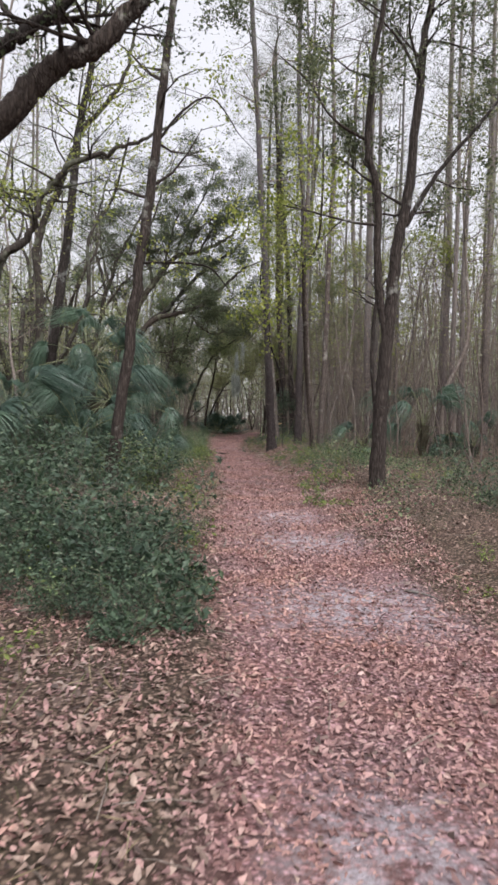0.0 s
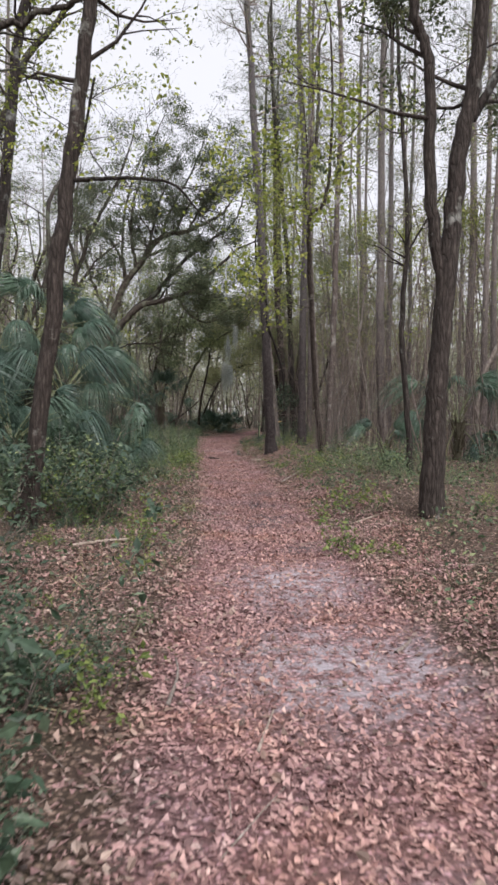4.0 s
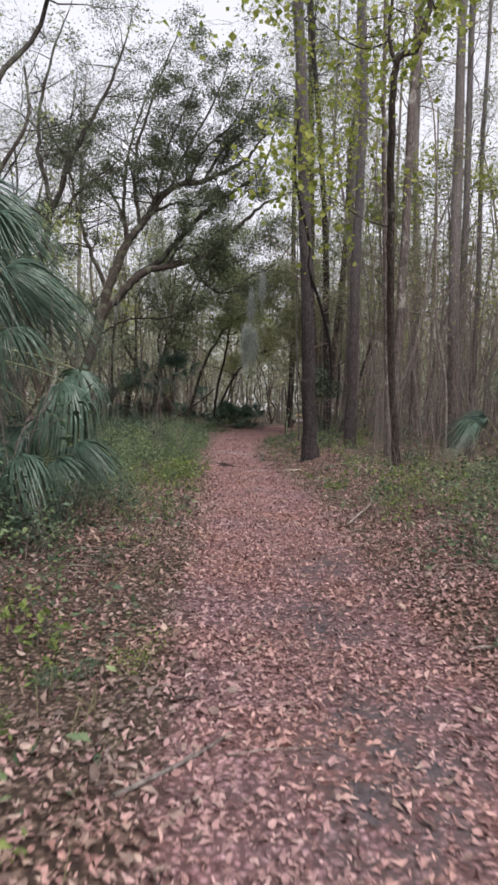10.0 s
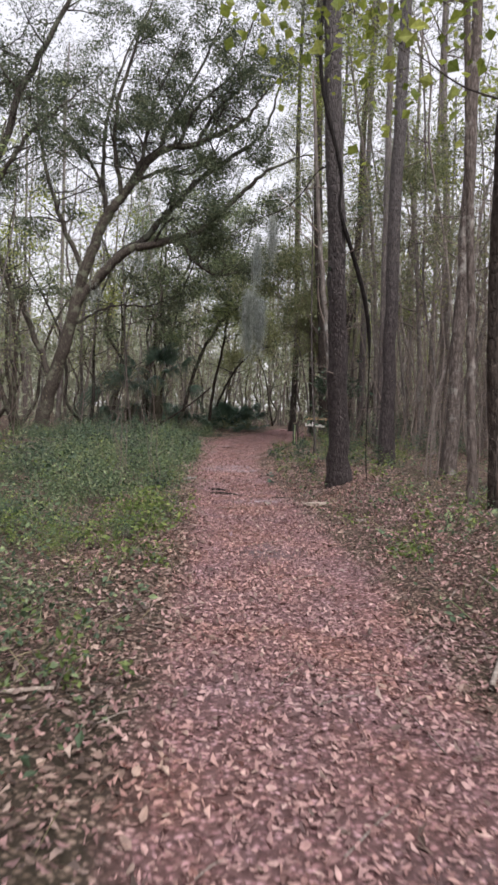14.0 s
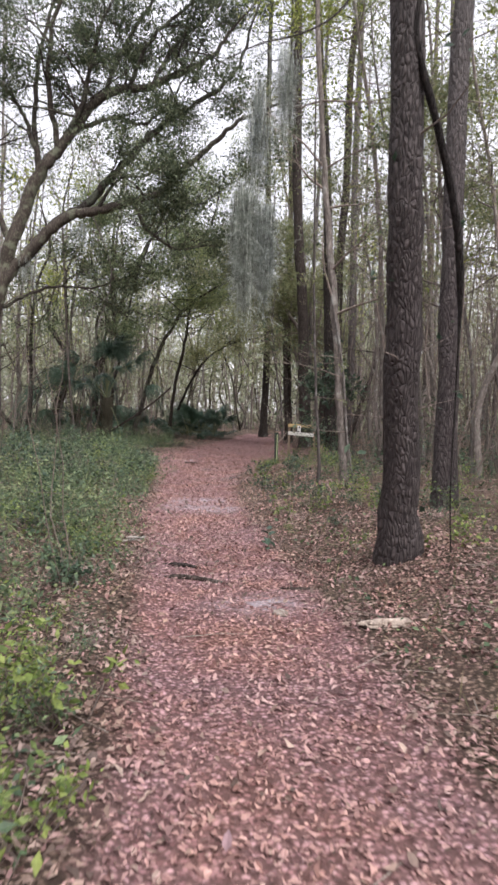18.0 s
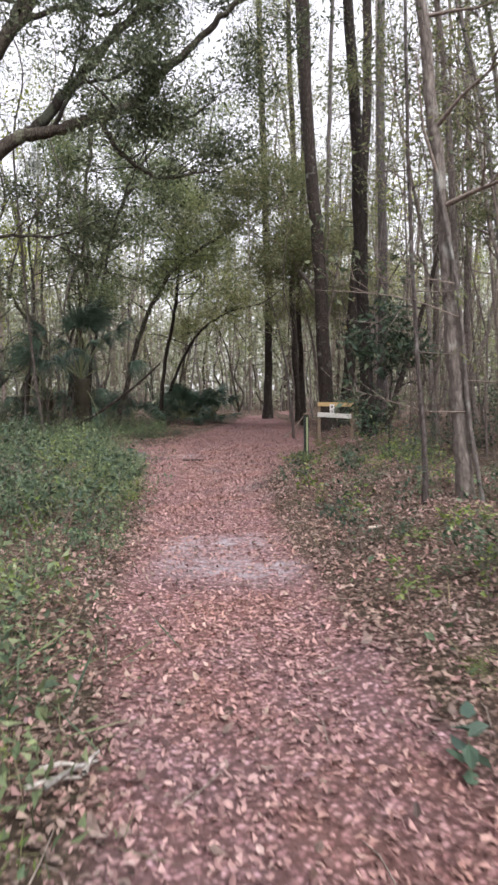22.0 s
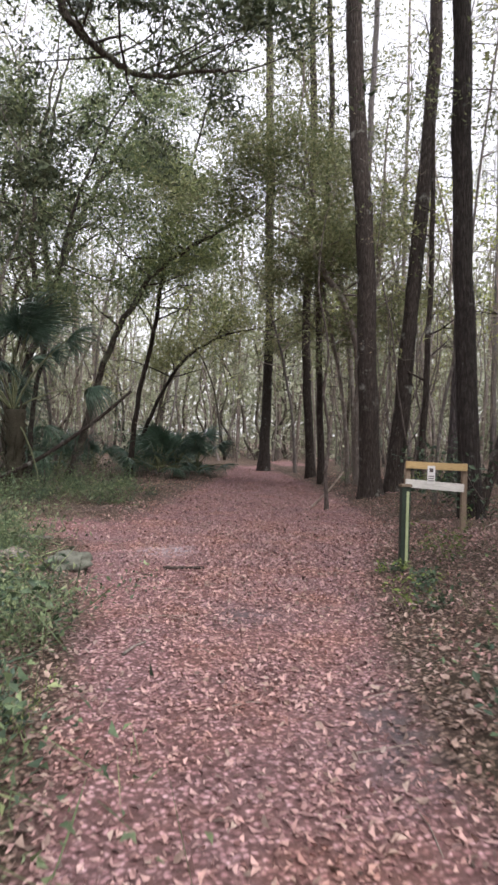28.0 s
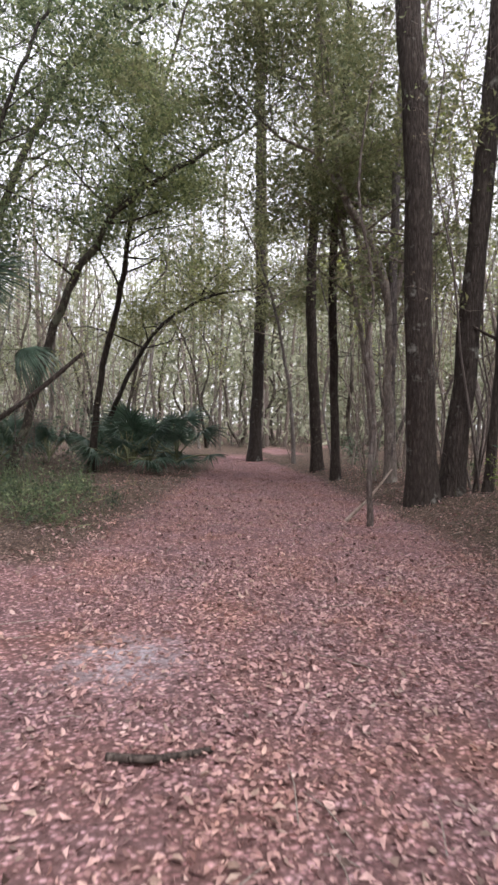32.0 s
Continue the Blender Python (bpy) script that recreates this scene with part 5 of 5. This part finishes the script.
bushes("light", 34, -4.2, -1.8, 30, 44.4, 0.25, 0.6, 0.0)
bushes("dark", 16, -4.6, -2.0, 30, 44.4, 0.3, 0.55, 0.1)
bushes("broad", 10, -3.8, -1.6, 25, 44, 0.4, 0.7, 0.0)
bushes("dark", 8, -9.5, -6.6, 53, 57.5, 0.5, 0.8, 0.4)
bushes("dark", 14, -5.6, -2.5, 51.2, 54.5, 0.25, 0.45, 0.1)
bushes("dark", 18, -11, -2.5, 57, 72, 0.9, 1.8, 0.8)
bushes("dark", 16, 3.3, 7.0, 9.5, 14.5, 0.5, 0.9, 0.8)
bushes("light", 14, 1.6, 4.5, 14, 25, 0.3, 0.55, 0.2)
bushes("dark", 10, 2.6, 8.0, 20, 30, 0.5, 0.9, 0.8)
bushes("light", 14, 0.6, 4.0, 33.5, 42.5, 0.3, 0.7, 0.3)
bushes("dark", 16, 1.4, 6.0, 35, 47, 0.5, 1.1, 0.9)
bushes("dark", 12, 1.6, 3.4, 48.5, 52.5, 0.7, 1.5, 1.0)
bushes("light", 8, 1.8, 5.0, 50, 62, 0.4, 0.9, 0.5)
bushes("dark", 8, 2.4, 9.0, 62, 76, 0.7, 1.4, 0.8)
for k in range(34):
    shrub("dark", rs.uniform(-3.4, -0.95), rs.uniform(6.2, 9.2), rs.uniform(0.5, 0.95))
for k in range(46):
    y = rs.uniform(28.5, 43.2)
    shrub(("light", "dark", "light", "broad")[k % 4], rs.uniform(-5.2, -1.25) + trail_x(y), y, rs.uniform(0.4, 0.9))
for k in range(48):
    y = rs.uniform(29.0, 43.6)
    shrub(("pale", "dark", "light", "dark")[k % 4], rs.uniform(-4.6, -1.5) + trail_x(y), y, rs.uniform(0.55, 1.0))
for k in range(16):
    y = rs.uniform(20.5, 29.0)
    shrub(("pale", "dark", "light")[k % 3], rs.uniform(-4.0, -1.75) + trail_x(y), y, rs.uniform(0.5, 0.85))
for k in range(30):
    y = rs.uniform(31.5, 45.5)
    shrub(("broad", "light", "dark")[k % 3], rs.uniform(1.0, 3.2) + trail_x(y), y, rs.uniform(0.35, 0.7))
for x, y, s in ((-0.6, 8.75, 1.0), (-0.72, 8.5, 0.8), (1.2, 12.9, 1.1), (1.32, 12.7, 0.8), (1.5, 15.7, 1.2), (1.75, 16.1, 1.2), (1.35, 15.5, 0.9), (2.0, 15.6, 1.1)):
    shrub("weed", x, y, s)
bushes("weed", 34, -3.2, 3.2, 1.5, 14, 0.5, 1.0, 0.0)
bushes("weed", 46, -3.4, 3.2, 14, 32, 0.5, 1.1, 0.0)
bushes("weed", 46, -4.0, 2.4, 32, 45, 0.5, 1.2, 0.05)
for k, srcs in SHRUBS.items():
    for j, src in enumerate(srcs):
        if ("s", k, j) not in used:
            shrub(k, 8.0 + j, 40.0, 1.0)

# ---- what covers the ground ----
rl = np.random.default_rng(31)


def scatter(count, x0, x1, y0, y1, keep):
    x, y = rl.uniform(x0, x1, count), rl.uniform(y0, y1, count)
    ok = rl.random(count) < keep(x, y)
    x, y = x[ok], y[ok]
    return np.stack([x, y, land(x, y)], 1)


def red_zone(x, y):
    """The leaf-strewn clearing round the junction is as ruddy as the trail."""
    beside = 0.75 * (x > trail_x(y)) * np.clip((trail_x(y) + 2.6 - x) / 0.8, 0, 1) * np.interp(y, [0, 30, 34, 44], [0.8, 1, 0.25, 0.2])
    return np.clip(np.maximum(np.maximum(trod(x, y), beside), np.clip((y - 43) / 3, 0, 1) * np.clip((66 - y) / 4, 0, 1) * (x > -3.2) * np.clip((6.5 - x) / 2, 0, 1)), 0, 1)


def patchy(x, y, s=1.0):
    return 0.5 + 0.5 * np.sin(1.3 * s * x + 0.7 * y + 2 * np.sin(0.9 * y * s)) * np.sin(0.8 * s * y - 1.1 * x + 1.5 * np.sin(1.7 * x * s))


g = Geo()
on_trail = lambda x, y: (0.28 + 0.72 * red_zone(x, y)) * (1 - np.maximum(0.7 * sandy(x, y), 0.65 * damp(x, y))) * (0.5 + 0.5 * patchy(x, y)) * np.interp(y, [0, 17, 24, 42, 50], [1, 1, 0.55, 0.45, 0.35])
p = scatter(190000, -2.4, 2.2, 0.6, 50, on_trail)
p[:, 2] += rl.uniform(0.004, 0.02, len(p))
litter(g, rl, p, 0.029, 0.65, 0.5)
p = scatter(420000, -2.3, 2.1, 0.8, 50, on_trail)
p[:, 2] += rl.uniform(0.001, 0.014, len(p))
blades(g, rl, p, 0.032, 0.6, 0.55, 0.0, 0.5, small=True)
p = scatter(85000, -4.5, 6.0, 44, 72, lambda x, y: red_zone(x, y) * (0.5 + 0.5 * patchy(x, y)) * np.interp(y, [44, 50, 72], [0.35, 0.6, 0.25]))
p[:, 2] += rl.uniform(0.003, 0.022, len(p))
litter(g, rl, p, 0.033, 0.65, 0.5)
tagged(part("trail_leaf_litter", g, LITTER, smooth=False), "ruddy fallen leaves trodden into the trail", "leaf litter", kind="stuff")
g = Geo()
p = scatter(470000, -6.0, 6.0, 0.6, 60, lambda x, y: 0.95 * (1 - 0.9 * red_zone(x, y)) * (0.4 + 0.6 * patchy(x, y)) * np.clip(1.5 - np.abs(x - trail_x(y)) / 2.4, 0.1, 1))
p[:, 2] += rl.uniform(0.004, 0.035, len(p))
half = len(p) // 2
litter(g, rl, p[:half], 0.038, 0.6, 0.45)
blades(g, rl, p[half:], 0.04, 0.6, 0.55, 0.0, 0.45, small=True)
tagged(part("woodland_leaf_litter", g, LITTER_DULL, smooth=False), "dull brown fallen leaves on the forest floor", "leaf litter", kind="stuff")
g = Geo()
p = scatter(90000, -6.5, 6.5, 9, 46, lambda x, y: (trod(x, y) < 0.02) * np.clip(patchy(x, y, 0.8) * 1.7 - 0.45, 0, 1) * np.where(x < trail_x(y), np.interp(y, [9, 14, 21, 24, 46], [0.1, 0.4, 0.6, 1, 1]), np.interp(y, [9, 13, 27, 31, 36, 46], [0.2, 1, 0.8, 0.2, 0.35, 0.3])))
p[:, 2] += rl.uniform(0.02, 0.26, len(p)) * rl.random(len(p))
blades(g, rl, p, 0.05, 0.55, 0.45, -0.1)
cover_at = [scatter(520, -5.6, -1.7, 21.5, 45.2, lambda x, y: (trod(x, y) < 0.02) * np.clip(1.5 * patchy(x, y, 1.1) - 0.3, 0.03, 1) * np.interp(y, [21, 30, 34], [0.45, 0.5, 1]) * (np.abs(x - np.interp(y, WALK_Y, WALK_X)) > 0.85)),
            scatter(170, -10, -3.4, 45.4, 47.2, lambda x, y: 0.6 + 0.4 * patchy(x, y)), scatter(150, -10, -3.0, 50.6, 56.5, lambda x, y: (trod(x, y) < 0.02) * 0.9),
            scatter(70, 1.3, 3.6, 16, 27, lambda x, y: np.clip(1.6 * patchy(x, y, 1.3) - 0.5, 0, 1))]
pale = Geo()
for x, y, _ in np.concatenate(cover_at):
    s = rl.uniform(0.35, 1.5)
    k = int(170 * s)
    turf = pale if rl.random() < 0.5 else g
    dome = rl.standard_normal((k, 3)) * np.array([0.2, 0.2, 0.13]) * s + np.array([x, y, 0])
    dome[:, 2] = float(land(x, y)) + 0.03 + np.abs(dome[:, 2]) + 0.5 * s * rl.random(k) * rl.random()
    blades(turf, rl, dome, rl.uniform(0.028, 0.056), rl.uniform(0.35, 0.6), 0.3, -0.25, small=y > 30)
    blades(turf, rl, dome[:k // 6] * np.array([1, 1, 0.5]), 0.26, 0.03, 0.0, -0.9, small=True)
tagged(part("pale_ground_cover", pale, PALE_COVER, smooth=False), "light green low plants in patches beside the trail", "ground cover", kind="stuff")
tagged(part("ground_cover", g, COVER_LEAF, smooth=False), "low green creeping plants beside the trail", "ground cover", kind="stuff")
g = Geo()
p = scatter(80000, -6.0, 6.0, 0.6, 58, lambda x, y: (trod(x, y) < 0.05) * np.clip(patchy(x, y, 1.4) * 1.5 - 0.5, 0, 1) * np.where((y < 46) & (x < trail_x(y)), 1.0, 0.4))
blades(g, rl, p, 0.15, 0.04, 0.0, -0.9, 0.4, small=True)
tagged(part("grass", g, GRASS, smooth=False), "sparse dry grass blades", "grass", kind="stuff")
# fine twigs
g = Geo()
for x, y, z in scatter(1500, -4, 4, 0.5, 58, lambda x, y: 0.35 + 0.5 * (trod(x, y) < 0.3)):
    a, ln = rl.uniform(0, math.pi), rl.uniform(0.06, 0.3)
    d = np.array([math.cos(a), math.sin(a), 0])
    tube(g, np.array([x, y, z + 0.012]) + np.array([-d * ln, d * ln * 0.1 + [0.01, 0.01, 0.012], d * ln]), (0.004, 0.0035, 0.002), 3)
tagged(part("fallen_twigs", g, STICK_WOOD), "small fallen twigs strewn over the ground", "twigs", kind="stuff")


# ---- single things on the ground ----
def stick(name, label, pts, r0, r1, mat=STICK_WOOD, fork=None, seed=0, category="stick", sides=8):
    rng = np.random.default_rng(seed)
    x, y = pts[0][:2]
    z = on_land(x, y, 0)
    g = Geo()
    p = spline(pts, 5) - np.array([x, y, 0])
    tube(g, p, np.linspace(r0, r1, len(p)), sides, rng, 0.07)
    if fork:
        f = spline(fork, 4) - np.array([x, y, 0])
        tube(g, f, np.linspace(r1 * 1.2, r1 * 0.5, len(f)), 6)
    ob = tagged(part(name, g, mat), label, category)
    ob.location = (x, y, z)
    return ob


stick("fallen_stick", "pale broken stick lying on brown leaves", [(-1.75, 12.9, 0.02), (-1.5, 13.1, 0.03), (-1.2, 13.3, 0.03)], 0.022, 0.014, seed=1)
stick("fallen_stick", "pale forked twig on the leafy trail", [(1.12, 9.65, 0.01), (1.25, 9.85, 0.02), (1.33, 10.1, 0.03), (1.3, 10.3, 0.02)], 0.014, 0.008, fork=[(1.25, 9.85, 0.02), (1.42, 9.95, 0.03), (1.5, 10.0, 0.02)], seed=2)
stick("fallen_stick", "thin twig on the leafy trail", [(0.2, 8.2, 0.01), (0.25, 8.45, 0.02), (0.3, 8.75, 0.01)], 0.009, 0.005, seed=3)
stick("curved_stick", "pale curved dead branch propped in low plants", [(0.92, 21.7, 0.03), (1.1, 22.1, 0.1), (1.3, 22.6, 0.16), (1.4, 23.1, 0.2), (1.33, 23.4, 0.26)], 0.017, 0.008, seed=4)
stick("tree_root", "worn dark root breaking the trail", [(-1.36, 30.95, -0.03), (-1.2, 30.92, -0.002), (-1.05, 30.86, 0.0), (-0.9, 30.84, -0.03)], 0.024, 0.018, DARK_BARK, seed=5, category="root")
stick("tree_root", "worn dark root breaking the trail", [(-1.3, 30.45, -0.04), (-1.12, 30.4, -0.004), (-0.95, 30.32, 0.002), (-0.78, 30.24, -0.006), (-0.62, 30.2, -0.04)], 0.03, 0.022, DARK_BARK, seed=6, category="root")
stick("tree_root", "worn dark root breaking the trail", [(-0.35, 30.08, -0.04), (-0.1, 30.05, -0.006), (0.1, 30.02, -0.004), (0.3, 30.08, -0.04)], 0.028, 0.02, DARK_BARK, seed=16, category="root")
stick("fallen_stick", "dark stick lying across the trail", [(-1.9, 45.25, 0.02), (-1.7, 45.2, 0.03), (-1.45, 45.3, 0.02)], 0.022, 0.014, DARK_BARK, seed=7)
stick("fallen_stick", "short grey stick at the edge of the trail", [(-2.05, 41.95, 0.02), (-1.99, 42.1, 0.03), (-1.92, 42.25, 0.02)], 0.011, 0.007, GREY_BARK, seed=9)
stick("fallen_stick", "thin pale twig on leaf litter", [(0.5, 45.4, 0.02), (0.7, 45.3, 0.03), (0.95, 45.25, 0.02)], 0.012, 0.007, seed=10)
stick("fallen_branch", "long thin fallen branch beside the trail", [(0.3, 36.2, 0.03), (0.9, 36.3, 0.05), (1.6, 36.3, 0.05), (2.3, 36.5, 0.04)], 0.02, 0.01, seed=11)
stick("fallen_log", "slender rotten log lying among ferns", [(-5.4, 46.2, 0.08), (-4.4, 46.3, 0.12), (-3.3, 46.3, 0.1)], 0.035, 0.02, GREY_BARK, seed=12, category="log")
stick("slanting_branch", "dead branch slanting up from the ground", [(1.0, 53.0, 0.0), (1.35, 53.0, 0.35), (1.7, 53.0, 0.8)], 0.03, 0.012, STICK_WOOD, seed=13)
stick("dead_tree", "dead trunk slanting through the thicket", [(-6.6, 53.5, 0.1), (-5.2, 53.6, 0.7), (-3.9, 53.7, 1.6), (-3.0, 53.8, 2.4)], 0.06, 0.03, DARK_BARK, seed=14, category="tree")


for k, (x, y, a, ln) in enumerate(((-1.74, 31.76, 20, 0.2), (-1.68, 31.79, 50, 0.24), (-1.72, 31.82, 5, 0.16), (-1.62, 31.86, 80, 0.16))):
    c, s = math.cos(radians(a)), math.sin(radians(a))
    stick("fallen_stick", "pale grey twig in a loose bundle beside the trail", [(x - c * ln / 2, y - s * ln / 2, 0.03 + 0.01 * k), (x, y, 0.045 + 0.01 * k), (x + c * ln / 2, y + s * ln / 2, 0.03 + 0.01 * k)], 0.012, 0.006, PALE_BARK, seed=30 + k)
for k in range(26):
    x, y = rl.uniform(-3, 3), rl.uniform(3, 52)
    if abs(x - trail_x(y)) < 0.7:
        continue
    a, ln = rl.uniform(0, 6.28), rl.uniform(0.25, 0.8)
    c, s = math.cos(a) * ln / 2, math.sin(a) * ln / 2
    zz = [on_land(x + c * f, y + s * f, 0) - on_land(x - c, y - s, 0) + 0.015 for f in (-1, 0.1, 1)]
    stick("fallen_stick", "grey brown stick lying on dead leaves", [(x - c, y - s, zz[0]), (x + c * 0.1 + 0.03, y + s * 0.1, zz[1] + 0.01), (x + c, y + s, zz[2])], rl.uniform(0.007, 0.016), 0.005, STICK_WOOD if k % 2 else GREY_BARK, seed=60 + k)


seedling = tagged(base_empty("seedling", -0.2, 31.85, on_land(-0.2, 31.85)), "bluish green seedling with a few broad leaves", "plant")
g = Geo()
tube(g, [(0, 0, -0.02), (0.01, 0, 0.08), (0, 0.01, 0.2)], (0.005, 0.004, 0.002), 5)
part("stem", g, PALM_STEM, seedling)
for k in range(9):
    g = Geo()
    litter(g, np.random.default_rng(80 + k), np.array([[0.0, 0.0, 0.05 + 0.025 * k]]), 0.095, 0.45, 0.0, 0.6)
    part("leaf", g, PALM_LEAF, seedling, smooth=False)


def slab(name, label, x, y, size, mat, seed, category):
    """A lump with a broken outline, such as a stone or a slab of bark."""
    rng = np.random.default_rng(seed)
    bm = bmesh.new()
    bmesh.ops.create_icosphere(bm, subdivisions=4, radius=1)
    o = Vector(rng.uniform(0, 50, 3))
    for v in bm.verts:
        d = 1 + 0.36 * noise.noise(v.co * 1.6 + o) + 0.2 * noise.noise(v.co * 3.4 + o) + 0.08 * noise.noise(v.co * 11 + o)
        v.co = Vector((v.co.x * size[0] * d, v.co.y * size[1] * d, max(v.co.z, -0.6) * size[2] * d))
    me = bpy.data.meshes.new(name)
    bm.to_mesh(me)
    bm.free()
    me.polygons.foreach_set("use_smooth", [True] * len(me.polygons))
    me.materials.append(mat)
    ob = tagged(new(name, me), label, category)
    ob.matrix_basis = pose(x, y, on_land(x, y, 0) + size[2] * 0.45, 0, 0, rng.uniform(0, 360) if seed > 3 else 12)
    return ob


m, n, l, b = material("lichened_stone")
up = n.new("ShaderNodeNewGeometry")
sep = n.new("ShaderNodeSeparateXYZ")
l.new(up.outputs["Normal"], sep.inputs[0])
grain = noisy(n, l, 14, 6, 0.7)
add = n.new("ShaderNodeMath")
add.operation = "MULTIPLY_ADD"
l.new(grain, add.inputs[0])
add.inputs[1].default_value = 0.9
l.new(sep.outputs["Z"], add.inputs[2])
rock = ramp(n, l, grain, [(0.3, (0.05, 0.055, 0.04)), (0.7, (0.17, 0.17, 0.14))])
crust = ramp(n, l, noisy(n, l, 6, 5, 0.7), [(0.4, (0.43, 0.42, 0.37)), (0.6, (0.25, 0.25, 0.19))])
l.new(mixed(n, l, ramp(n, l, add.outputs[0], [(1.18, (0, 0, 0)), (1.45, (1, 1, 1))]), rock, crust), b.inputs["Base Color"])
b.inputs["Roughness"].default_value = 0.95
bumped(n, l, b, grain, 0.7, 0.02)
STONE = m
slab("stone", "flat grey stone with white lichen on top", -2.9, 44.9, (0.25, 0.19, 0.13), STONE, 1, "stone")
slab("wood_slab", "pale slab of rotten wood beside a stone", -3.62, 45.5, (0.24, 0.16, 0.09), STICK_WOOD, 2, "wood")
slab("bark_slab", "pale slab of fallen bark on red leaves", 0.48, 28.7, (0.2, 0.07, 0.035), STICK_WOOD, 3, "bark")
slab("bark_slab", "small pale piece of bark on leaves", 0.95, 27.3, (0.08, 0.05, 0.025), STICK_WOOD, 4, "bark")
slab("bark_slab", "grey tuft of fallen moss on the trail", -0.25, 29.2, (0.07, 0.06, 0.025), STICK_WOOD, 5, "moss")

# large single leaves that lie on top of the litter
big = Geo()
litter(big, np.random.default_rng(3), np.zeros((1, 3)), 0.07, 0.15, 0.0, 0.7)
BIG_LEAF = big.mesh("fallen_leaf", LITTER, False)
rb = np.random.default_rng(64)
for k in range(30):
    y = rb.uniform(2.5, 47)
    x = trail_x(y) + rb.normal(0, 1.0)
    ob = tagged(new("fallen_leaf", BIG_LEAF), "large dry fallen leaf on the litter", "leaf", "large fallen leaves")
    ob.matrix_basis = pose(x, y, on_land(x, y, 0) + 0.03, rb.uniform(-25, 25), rb.uniform(-25, 25), rb.uniform(0, 360)) @ Matrix.Scale(rb.uniform(0.7, 1.2), 4)


# ---- the notice board and the trail marker ----
def block(name, size, mat, parent, loc, rot=(0, 0, 0), bevel=0.006, label="", warp=0.0):
    bm = bmesh.new()
    bmesh.ops.create_cube(bm, size=1)
    bmesh.ops.scale(bm, vec=size, verts=bm.verts)
    bmesh.ops.bevel(bm, geom=bm.edges[:], offset=bevel, segments=2, affect="EDGES")
    me = bpy.data.meshes.new(name)
    bm.to_mesh(me)
    bm.free()
    me.materials.append(mat)
    ob = tagged(new(name, me), label)
    ob.parent = parent
    ob.matrix_basis = pose(*loc, *rot)
    return ob


def plain(name, dark, pale, rough=0.8, scale=12, stretch=(1, 1, 1)):
    m, n, l, b = material(name)
    f = noisy(n, l, scale, 6, 0.7, stretch)
    l.new(ramp(n, l, f, [(0.3, dark), (0.7, pale)]), b.inputs["Base Color"])
    b.inputs["Roughness"].default_value = rough
    bumped(n, l, b, f, 0.3, 0.01)
    return m


NEW_WOOD = plain("fresh_yellow_timber", (0.42, 0.28, 0.12), (0.62, 0.45, 0.22), 0.7, 14, (1, 8, 8))
WHITE_BOARD = plain("weathered_white_board", (0.52, 0.5, 0.46), (0.8, 0.78, 0.74), 0.7, 10, (1, 6, 6))
POST_WOOD = plain("weathered_post", (0.14, 0.1, 0.07), (0.3, 0.23, 0.17), 0.9, 16, (6, 6, 1))
MARKER_DARK = plain("dark_green_paint", (0.012, 0.022, 0.014), (0.035, 0.05, 0.035), 0.6)
MARKER_STRIPE = plain("pale_green_stripe", (0.3, 0.36, 0.18), (0.5, 0.55, 0.32), 0.6)
PAPER = plain("paper", (0.72, 0.7, 0.68), (0.82, 0.8, 0.79), 0.6)
INK = plain("ink", (0.05, 0.04, 0.04), (0.12, 0.09, 0.08), 0.6)
bx, by = 1.62, 46.7
bz = on_land(bx, by)
board = tagged(base_empty("notice_board", bx, by, bz), "low wooden notice board with a yellow rail and white plank", "sign")
block("post", (0.07, 0.07, 1.1), POST_WOOD, board, (-0.36, 0.03, 0.45))
block("post", (0.07, 0.07, 1.12), POST_WOOD, board, (0.42, 0.03, 0.46))
block("rail", (0.84, 0.035, 0.095), NEW_WOOD, board, (0.02, -0.025, 0.975), (0, 1.5, 0), label="fresh yellow timber rail")
block("plank", (0.8, 0.03, 0.11), WHITE_BOARD, board, (0.0, -0.025, 0.715), (0, 4.0, 0), label="weathered white plank")
sheet = block("paper_sheet", (0.105, 0.004, 0.24), PAPER, board, (-0.06, -0.05, 0.86), bevel=0.001, label="white paper notice with dark print")
block("print", (0.05, 0.003, 0.05), INK, sheet, (0, -0.003, 0.06), bevel=0.0005)
for k in range(3):
    block("print", (0.075, 0.003, 0.012), INK, sheet, (0, -0.003, -0.02 - 0.03 * k), bevel=0.0005)
mx_, my_ = 0.76, 45.1
marker = tagged(base_empty("trail_marker", mx_, my_, on_land(mx_, my_)), "dark square marker post with a pale green stripe", "post")
block("post", (0.1, 0.1, 0.98), MARKER_DARK, marker, (0, 0, 0.42))
block("cap", (0.125, 0.125, 0.03), POST_WOOD, marker, (0, 0, 0.925), label="flat wooden cap")
block("stripe", (0.03, 0.006, 0.82), MARKER_STRIPE, marker, (0.015, -0.0535, 0.45), bevel=0.001, label="pale green vertical stripe")
